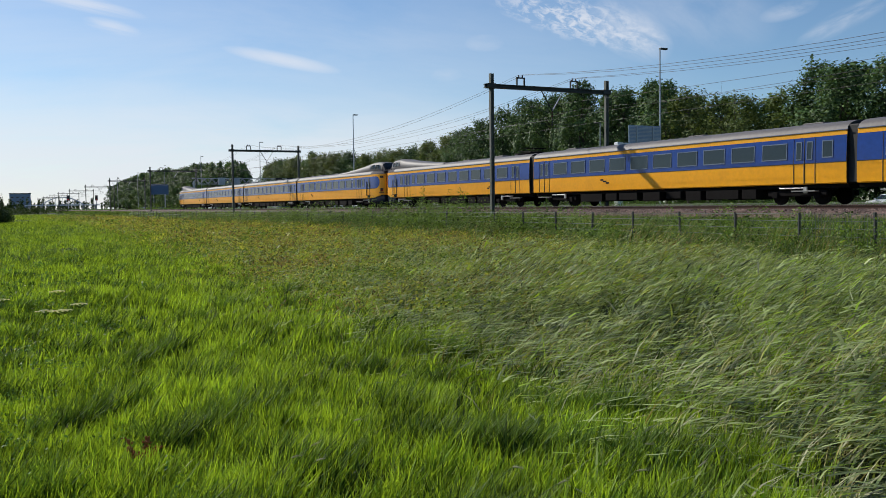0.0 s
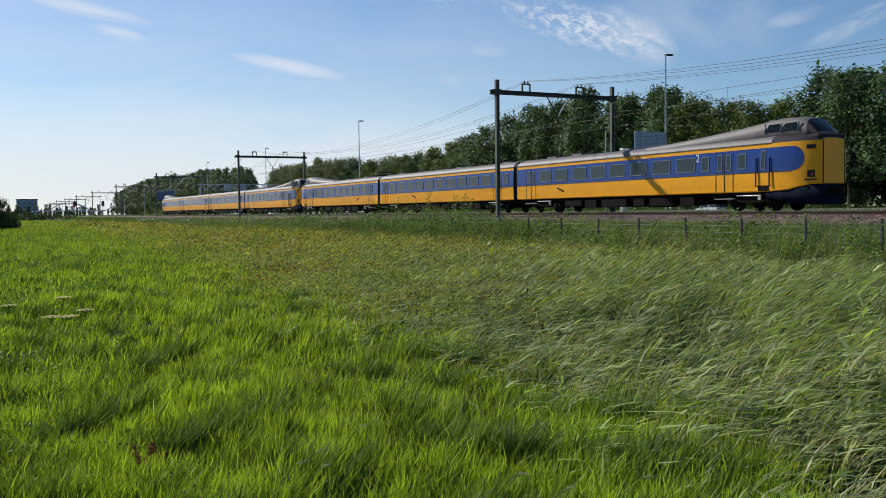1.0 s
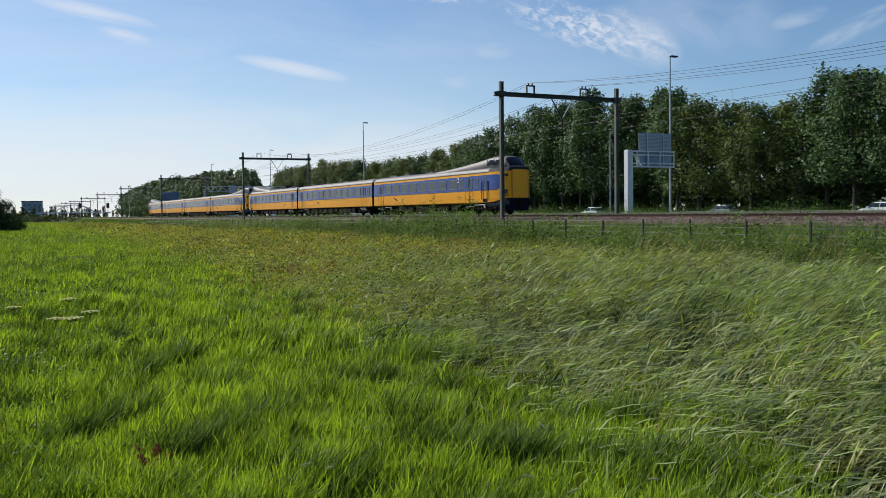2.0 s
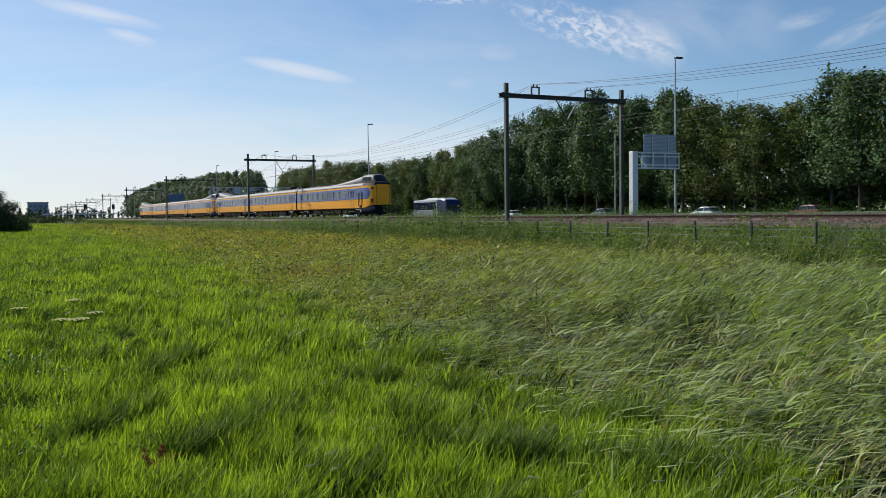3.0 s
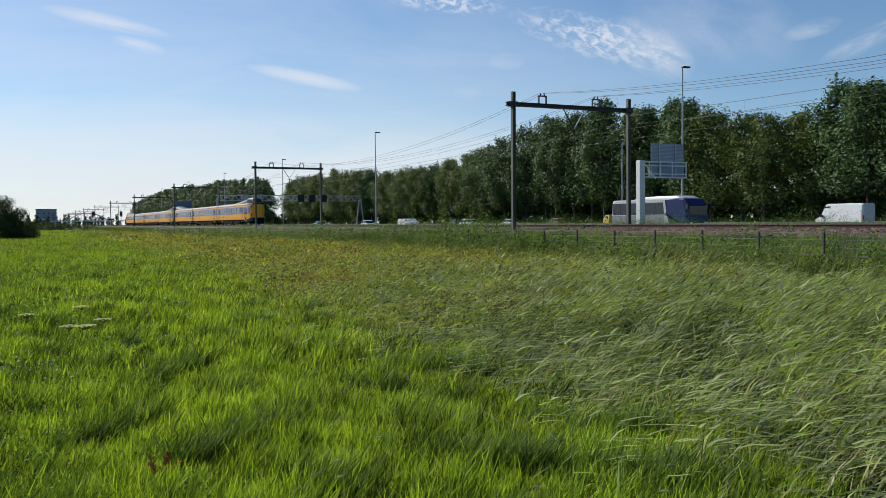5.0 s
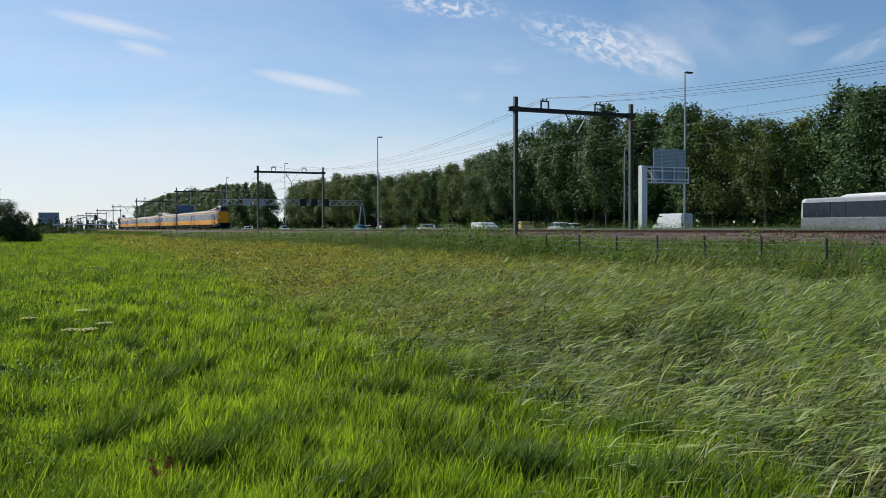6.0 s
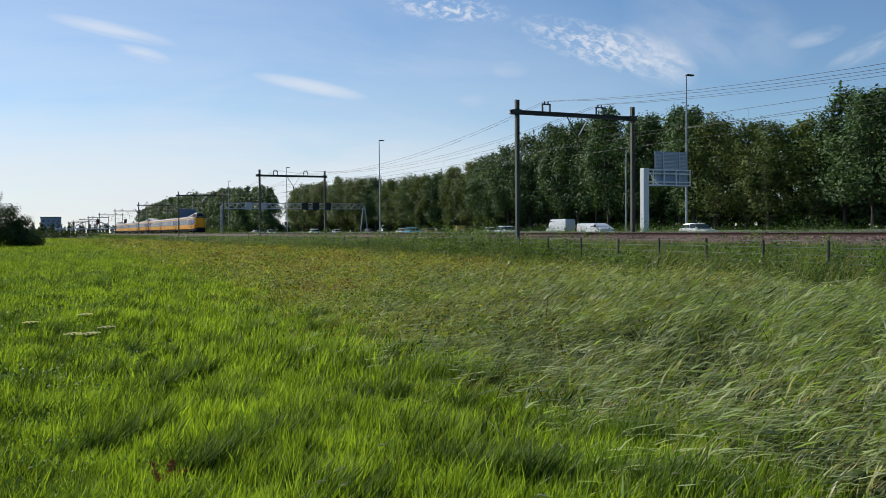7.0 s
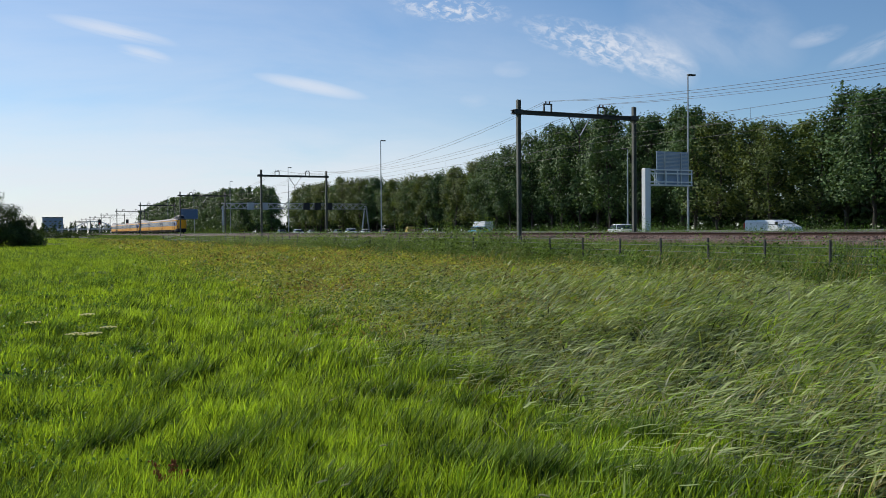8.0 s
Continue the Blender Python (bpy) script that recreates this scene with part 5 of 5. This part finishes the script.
    loft(bm, rings, mat_of=lambda i, j: 1 if i == 0 and 2 <= j <= 8 else (2 if i < 1 else 0))
    dome = part("cab_dome", bm, [M["roof"], M["cab_glass"], M["dark_roof"]], car, "grey rounded cab on the roof with dark windscreen")
    for side in (-1, 1):
        for sa, sb in ((1.45, 2.3), (2.4, 3.25)):
            wa, wb = np.interp(sa, ss, ws) + 0.012, np.interp(sb, ss, ws) + 0.012
            bm = bmesh.new()
            q = [(-sa, side * wa, 3.95), (-sb, side * wb, 3.95), (-sb + 0.2, side * wb * 0.97, 4.30), (-sa, side * wa * 0.965, 4.32)]
            f = bm.faces.new([bm.verts.new(p) for p in q])
            bmesh.ops.solidify(bm, geom=[f], thickness=0.03)
            part("cab_side_window", bm, M["window"], dome, "dark cab side window")
        bm = bmesh.new()
        for s in (1.4, 2.35, 3.3):
            w = np.interp(s, ss, ws) + 0.02
            rod(bm, (-s, side * w, 3.90), (-s + 0.05, side * w * 0.965, 4.36), 0.03, n=6)
        part("window_pillar", bm, M["frame"], dome)
    bm = bmesh.new()
    box(bm, -0.80, -0.10, -0.9, 0.9, 3.47, 3.66, 0.06)
    part("brow", bm, M["dark_roof"], car, "dark brow above the front door")
    # front end
    bm = bmesh.new()
    box(bm, -0.06, 0.0, -0.70, 0.70, 1.32, 3.36, 0.02)
    part("front_door", bm, M["yellow"], car, "yellow gangway door in the nose")
    for y in (-0.715, 0.715):
        part("door_gap", box(bmesh.new(), -0.05, 0.015, y - 0.012, y + 0.012, 1.30, 3.38), M["rubber"], car)
    for side in (-1, 1):
        turn = math.degrees(math.atan2(1.17 - 0.80, 0.70))
        for z, h, w, mt, nm, lb in ((3.06, 0.20, 0.42, "rubber", "vent", "black vent"), (1.78, 0.34, 0.36, "rubber", "lamp_unit", "dark lamp housing")):
            ob = part(nm, box(bmesh.new(), -w / 2, w / 2, -0.02, 0.02, -h / 2, h / 2, 0.01), M[mt], car, lb)
            ob.matrix_basis = pose(-0.42, side * 1.055, z, 0, 0, -side * turn)
            if nm == "lamp_unit":
                lens = part("tail_lamp", rod(bmesh.new(), (0.06, side * 0.02, -0.05), (0.06, side * 0.05, -0.05), 0.07, n=12), M["lamp_red"], ob, "red tail lamp")
        ob = part("step", box(bmesh.new(), -0.28, 0.28, -0.06, 0.06, -0.03, 0.03), M["rubber"], car)
        ob.matrix_basis = pose(-0.42, side * 1.08, 1.5, 0, 0, -side * turn)
        for s in (2.62, 3.50):
            bm = bmesh.new()
            rod(bm, (-s, side * 1.47, 1.25), (-s, side * 1.45, 2.65), 0.035, n=8)
            for z in (1.27, 2.63):
                rod(bm, (-s, side * 1.36, z), (-s, side * 1.47, z), 0.03, n=6)
            part("handrail", bm, M["rubber"], car, "black upright handrail")
        part("step_recess", box(bmesh.new(), -3.4, -2.72, side * 1.385, side * 1.41, 1.02, 1.28, 0.01), M["under"], car)
        part("cab_step", box(bmesh.new(), -3.4, -2.72, side * 1.25, side * 1.45, 0.5, 0.56), M["under"], car)
    # plough skirt
    bm = bmesh.new()
    rings = []
    for s in (0.12, 0.5, 1.2, 2.2, 3.0):
        w = half_width(s) * 0.97
        zt = float(np.interp(s, [0, 0.6, 1.6, 2.6], [1.30, 1.24, 1.02, 0.96])) + 0.01
        zl = float(np.interp(s, [0, 1.5, 3.0], [0.30, 0.34, 0.62]))
        rings.append([(-s, -w, zt), (-s, -w * 0.93, zl), (-s, w * 0.93, zl), (-s, w, zt)])
    loft(bm, rings)
    part("nose_skirt", bm, M["skirt"], car, "dark blue skirt under the nose")
    bm = bmesh.new()
    box(bm, -0.3, 0.42, -0.2, 0.2, 0.75, 1.10, 0.04)
    part("coupler", bm, M["under"], car)
    first = {}
    for a, b in ((22.19, 23.74), (20.25, 21.75), (18.1, 19.65), (16.1, 17.65), (14.1, 15.65), (12.05, 13.55), (9.98, 11.5), (7.92, 9.46)):
        add_window(car, True, (a + b) / 2, 1.52, 2.56, 0.80, first)
    for s in (7.15, 4.5):
        add_window(car, True, s, 0.55, 2.56, 0.80, first)
    add_window(car, True, 3.07, 0.30, 2.55, 0.95, first)
    add_door(car, True, 5.75, first)
    add_door(car, True, 24.85, first)
    add_class_mark(car, True, 7.75)
    add_logo(car, True, 21.1)
    add_underframe(car, 2.8, CAB_LEN - 0.2, seed)
    add_bogie(car, 4.1)
    add_bogie(car, 23.3)
    add_roof_bits(car, 13, 26, seed + 1)
    gangway(car, CAB_LEN)
    return car


def make_middle_car(seed):
    car = empty("railway_carriage")
    tagged(car, "yellow and blue middle carriage with a grey roof", "train carriage", group="train carriages")
    finish_shell(car, False, MID_LEN)
    first = {}
    for k in range(10):
        add_window(car, False, 4.4 + 2.055 * k, 1.58, 2.56, 0.80, first)
    add_window(car, False, 1.28, 0.60, 2.56, 0.80, first)
    add_door(car, False, 2.6, first)
    add_door(car, False, 24.85, first)
    add_logo(car, False, 18.0)
    add_underframe(car, 0.3, MID_LEN - 0.3, seed)
    add_bogie(car, 3.3)
    add_bogie(car, 23.2)
    add_roof_bits(car, 1, 26, seed + 1)
    gangway(car, MID_LEN)
    return car


def add_pantograph(car, s):
    bm = bmesh.new()
    box(bm, -s - 1.1, -s + 1.1, -0.6, 0.6, 3.90, 3.98, 0.02)
    rod(bm, (-s - 0.9, -0.4, 4.0), (-s + 1.0, -0.25, 4.14), 0.03)
    rod(bm, (-s - 0.9, 0.4, 4.0), (-s + 1.0, 0.25, 4.14), 0.03)
    rod(bm, (-s + 1.0, -0.25, 4.14), (-s - 0.8, -0.1, 4.24), 0.025)
    box(bm, -s - 1.0, -s - 0.7, -0.85, 0.85, 4.22, 4.28, 0.02)
    part("pantograph", bm, M["under"], car, "folded dark pantograph")


cab_car = make_cab_car(100)
mid_car = make_middle_car(200)
UNIT_GAP = 0.6


TRAIN = []
lead_cab = copy_thing(cab_car, Matrix.Identity(4))
add_pantograph(lead_cab, 24.6)
lead_cab["label"] = "yellow and blue end carriage with cab dome and folded pantograph"
TRAIN.append((cab_car, 0.0, False))
TRAIN.append((mid_car, CAB_LEN, False))
TRAIN.append((lead_cab, 2 * CAB_LEN + MID_LEN, True))
base = 2 * CAB_LEN + MID_LEN + UNIT_GAP
TRAIN.append((copy_thing(cab_car, Matrix.Identity(4)), base, False))
TRAIN.append((copy_thing(mid_car, Matrix.Identity(4)), base + CAB_LEN, False))
TRAIN.append((copy_thing(mid_car, Matrix.Identity(4)), base + CAB_LEN + MID_LEN, False))
TRAIN.append((copy_thing(lead_cab, Matrix.Identity(4)), base + 2 * CAB_LEN + 2 * MID_LEN, True))


def rear_of_train(t):
    return -0.5 - 29.6 * t + 0.11 * t * t


# ---- road traffic (each vehicle looks along its own +x) ----
def add_wheels(v, xs, y, r, mat="rubber"):
    for x in xs:
        for s in (-1, 1):
            bm = bmesh.new()
            rod(bm, (x, s * y - 0.11, r), (x, s * y + 0.11, r), r, n=18)
            wheel = part("wheel", bm, M["rubber"], v)
            part("rim", rod(bmesh.new(), (x, s * y + s * 0.10, r), (x, s * y + s * 0.125, r), r * 0.62, n=14), M["steel"], wheel)


def profile_body(pts, half, inset, bevel_top):
    """A car body from a side outline (x, z), narrower towards the top."""
    bm = bmesh.new()
    zmax = max(z for _, z in pts)
    zmin = min(z for _, z in pts)
    rings = []
    for f, shrink in ((-1.0, 0.0), (-0.90, 0.05), (0.90, 0.05), (1.0, 0.0)):
        ring = []
        for x, z in pts:
            u = (z - zmin) / (zmax - zmin)
            y = half * f * (1 - inset * max(0.0, u - 0.5) * 2)
            edge = 0.94 if abs(f) == 1.0 else 1.0
            ring.append((x * edge, y, zmin + (z - zmin) * (0.965 if abs(f) == 1.0 else 1.0)))
        rings.append(ring)
    loft(bm, rings)
    for fc in bm.faces:
        fc.smooth = False
    return bm


def make_car(paint, label):
    v = empty("car")
    tagged(v, label, "car", group="motorway traffic")
    lower = [(-2.1, 0.35), (-2.15, 0.75), (-2.05, 0.98), (-1.2, 1.02), (0.9, 0.98), (1.9, 0.82), (2.12, 0.62), (2.08, 0.32)]
    part("body", profile_body(lower, 0.88, 0.04, 0), M[paint], v)
    cabin = [(-1.95, 0.97), (-1.6, 1.38), (-0.9, 1.50), (0.1, 1.48), (0.55, 1.36), (1.15, 0.97)]
    part("glasshouse", profile_body(cabin, 0.80, 0.16, 0), M["window"], v, "dark window glass")
    roof = [(-1.5, 1.43), (-0.9, 1.525), (0.1, 1.505), (0.45, 1.43)]
    part("roof", profile_body(roof, 0.70, 0.05, 0), M[paint], v)
    for s in (-1, 1):
        part("headlight", box(bmesh.new(), 1.85, 2.06, s * 0.62 - 0.16, s * 0.62 + 0.16, 0.62, 0.76, 0.03), M["lamp_clear"], v)
        part("tail_light", box(bmesh.new(), -2.14, -2.0, s * 0.68 - 0.12, s * 0.68 + 0.12, 0.72, 0.92, 0.02), M["lamp_red"], v)
        part("mirror", box(bmesh.new(), 0.72, 0.9, s * 0.95 - 0.08, s * 0.95 + 0.08, 0.95, 1.08, 0.03), M[paint], v)
        bm = bmesh.new()
        rod(bm, (-0.45, s * 0.79, 0.97), (-0.5, s * 0.70, 1.47), 0.035)
        part("pillar", bm, M[paint], v)
    add_wheels(v, (-1.3, 1.35), 0.78, 0.32)
    return v


def make_van(paint, length, tall, label):
    v = empty("van")
    tagged(v, label, "van", group="motorway traffic")
    h = length / 2
    pts = [(-h, 0.38), (-h - 0.02, tall - 0.15), (-h + 0.12, tall), (h - 1.75, tall), (h - 1.45, tall - 0.08), (h - 0.72, 1.28), (h - 0.08, 1.02), (h, 0.70), (h - 0.04, 0.36)]
    part("body", profile_body(pts, 0.98, 0.07, 0), M[paint], v)
    bm = bmesh.new()
    q = [(h - 1.40, tall - 0.18), (h - 0.76, 1.30)]
    f = bm.faces.new([bm.verts.new(p) for p in ((q[0][0] + 0.03, -0.78, q[0][1]), (q[1][0] + 0.03, -0.84, q[1][1]), (q[1][0] + 0.03, 0.84, q[1][1]), (q[0][0] + 0.03, 0.78, q[0][1]))])
    bmesh.ops.solidify(bm, geom=[f], thickness=-0.03)
    part("windscreen", bm, M["window"], v, "dark windscreen")
    for s in (-1, 1):
        bm = bmesh.new()
        y = s * 0.955
        f = bm.faces.new([bm.verts.new(p) for p in ((h - 2.1, y, 1.25), (h - 0.95, y, 1.25), (h - 1.42, y * 0.97, tall - 0.28), (h - 2.1, y * 0.97, tall - 0.28))])
        bmesh.ops.solidify(bm, geom=[f], thickness=0.04)
        part("side_window", bm, M["window"], v, "dark side window")
        part("headlight", box(bmesh.new(), h - 0.25, h - 0.02, s * 0.72 - 0.14, s * 0.72 + 0.14, 0.78, 0.98, 0.03), M["lamp_clear"], v)
        part("tail_light", box(bmesh.new(), -h - 0.05, -h + 0.05, s * 0.88 - 0.06, s * 0.88 + 0.06, 0.9, 1.4, 0.01), M["lamp_red"], v)
        part("mirror", box(bmesh.new(), h - 1.15, h - 0.95, s * 1.08 - 0.1, s * 1.08 + 0.1, 1.2, 1.5, 0.03), M["rubber"], v)
    part("bumper", box(bmesh.new(), h - 0.15, h + 0.05, -0.95, 0.95, 0.34, 0.55, 0.04), M["rubber"], v)
    add_wheels(v, (-h * 0.58, h * 0.64), 0.86, 0.35)
    return v


def make_truck():
    v = empty("flatbed_truck")
    tagged(v, "truck with a yellow cab and brown staked load", "truck", group="motorway traffic")
    cab = [(1.5, 0.5), (1.5, 2.1), (1.7, 2.25), (2.5, 2.2), (3.0, 1.4), (3.1, 0.5)]
    part("cab", profile_body(cab, 1.0, 0.06, 0), M["van_yellow"], v, "yellow cab")
    part("windscreen", box(bmesh.new(), 2.62, 2.9, -0.82, 0.82, 1.42, 2.02, 0.03), M["window"], v)
    for s in (-1, 1):
        part("side_window", box(bmesh.new(), 1.75, 2.45, s * 0.94 - 0.03, s * 0.94 + 0.03, 1.42, 1.98, 0.02), M["window"], v)
    part("load", box(bmesh.new(), -3.0, 1.35, -1.0, 1.0, 0.9, 1.55, 0.05), M["truck_brown"], v, "brown load on the flatbed")
    for k in range(6):
        for s in (-1, 1):
            x = -2.95 + k * 0.83
            part("stake", box(bmesh.new(), x, x + 0.09, s * 1.03 - 0.03, s * 1.03 + 0.03, 0.9, 1.8), M["mast"], v)
    part("chassis", box(bmesh.new(), -3.0, 2.9, -0.5, 0.5, 0.5, 0.9), M["under"], v)
    add_wheels(v, (-1.9, 2.1), 0.9, 0.42)
    for ob in v.children:
        ob.scale.z = 0.86
    return v


def make_bus():
    v = empty("coach_bus")
    tagged(v, "silver touring coach with dark windows and blue front", "bus", group="motorway traffic")
    pts = [(-6.1, 0.38), (-6.15, 1.2), (-6.1, 3.15), (-5.85, 3.36), (-2.2, 3.40), (1.5, 3.42), (4.6, 3.42), (5.5, 3.25), (6.0, 2.3), (6.15, 1.2), (6.1, 0.35)]
    part("body", profile_body(pts, 1.275, 0.03, 0), M["bus_paint"], v)
    hump = [(-2.6, 3.38), (-1.9, 3.62), (1.5, 3.68), (4.2, 3.66), (5.0, 3.46), (5.2, 3.36)]
    part("roof_unit", profile_body(hump, 1.05, 0.1, 0), M["bus_paint"], v, "silver roof fairing")
    front = [(3.7, 0.45), (2.55, 3.30), (4.6, 3.435), (5.52, 3.265), (6.03, 2.31), (6.18, 1.2), (6.13, 0.37)]
    part("front_panel", profile_body(front, 1.29, 0.03, 0), M["bus_blue"], v, "dark blue front part")
    part("windscreen", box(bmesh.new(), 5.85, 6.12, -1.1, 1.1, 1.35, 2.55, 0.04), M["bus_glass"], v, "dark windscreen")
    for s in (-1, 1):
        for k in range(6):
            x = -5.85 + k * 1.42
            part("side_window", box(bmesh.new(), x, x + 1.36, s * 1.27 - 0.02, s * 1.27 + 0.02, 1.72, 3.0, 0.015), M["bus_glass"], v, "dark side window")
        bm = bmesh.new()
        f = bm.faces.new([bm.verts.new(p) for p in ((2.45, s * 1.30, 3.3), (2.75, s * 1.30, 3.3), (3.0, s * 1.315, 1.8), (5.4, s * 1.315, 0.62), (5.0, s * 1.315, 0.62), (2.62, s * 1.315, 1.75))])
        bmesh.ops.solidify(bm, geom=[f], thickness=0.02)
        part("white_stripe", bm, M["car_white"], v, "white slanting stripe")
        part("lower_panel", box(bmesh.new(), -6.0, 2.6, s * 1.275 - 0.015, s * 1.275 + 0.015, 0.75, 1.65, 0.01), M["bus_grey"], v, "grey lower side panel")
        part("mirror", box(bmesh.new(), 6.0, 6.3, s * 1.38 - 0.1, s * 1.38 + 0.1, 2.2, 2.75, 0.04), M["rubber"], v)
        part("headlight", box(bmesh.new(), 5.95, 6.18, s * 0.9 - 0.2, s * 0.9 + 0.2, 0.7, 0.9, 0.03), M["lamp_clear"], v)
    add_wheels(v, (-3.4, 3.6), 1.13, 0.5)
    for ob in v.children:
        ob.scale.z = 0.935
    return v


# vehicle, lane y, x at time, speed along x
white_car = make_car("car_white", "white hatchback driving on the motorway")
VEHICLES = [
    (make_bus(), 59.3, -86.35, 4.5, 25.6),
    (make_van("car_white", 5.0, 1.66, "white delivery van driving on the motorway"), 59.6, -112.4, 6.0, 26.7),
    (white_car, 63.4, -136.5, 4.5, 25.5),
    (copy_thing(white_car, Matrix.Identity(4)), 79.5, -175.1, 4.5, -25.7),
    (copy_thing(white_car, Matrix.Identity(4)), 59.8, -171.7, 4.5, 26.0),
    (make_car("car_blue", "light blue hatchback driving on the motorway"), 59.5, -151.0, 6.5, 24.3),
    (copy_thing(white_car, Matrix.Identity(4)), 59.5, -182.5, 7.5, 24.1),
    (copy_thing(white_car, Matrix.Identity(4)), 59.5, -209.2, 8.0, 24.5),
    (make_car("car_grey", "grey hatchback driving on the motorway"), 63.4, -239.0, 8.0, 25.0),
    (make_van("car_white", 6.2, 2.65, "tall white box van driving on the motorway"), 80.0, -96.6, 6.0, -28.4),
    (make_truck(), 80.0, -68.2, 3.5, -26.3),
    (make_car("car_grey", "grey hatchback driving on the motorway"), 79.5, -226.8, 7.5, -26.0),
    (copy_thing(white_car, Matrix.Identity(4)), 79.5, -204.7, 7.5, -26.0),
    (make_car("car_red", "dark red hatchback driving on the motorway"), 79.5, -190.3, 7.5, -26.4),
    (copy_thing(white_car, Matrix.Identity(4)), 83.4, -141.3, 6.5, -30.0),
]


def motions():
    times = [0.5 * k for k in range(17)]
    for car, s, turned in TRAIN:
        walk(car, [(t, pose(rear_of_train(t) - s, FAR_TRACK, RAIL, 0, 0, 180 if turned else 0)) for t in times])
    for v, y, x, t0, speed in VEHICLES:
        walk(v, [(t, pose(x + speed * (t - t0), y, 0.66, 0, 0, 0 if speed > 0 else 180)) for t in (0.0, 2.0, 4.0, 6.0, 8.0)])
    # the wind rocks the loose leaves and plumes to and fro, each lot in its own time
    for k, ob in enumerate(SWAYING):
        rows = []
        for j in range(33):
            t = 0.25 * j
            a = 0.022 * math.sin(4.3 * t + 1.9 * k) + 0.012 * math.sin(7.1 * t + 0.7 * k)
            rows.append((t, pose(WIND[0] * a, WIND[1] * a, -0.25 * abs(a))))
        walk(ob, rows)


motions()
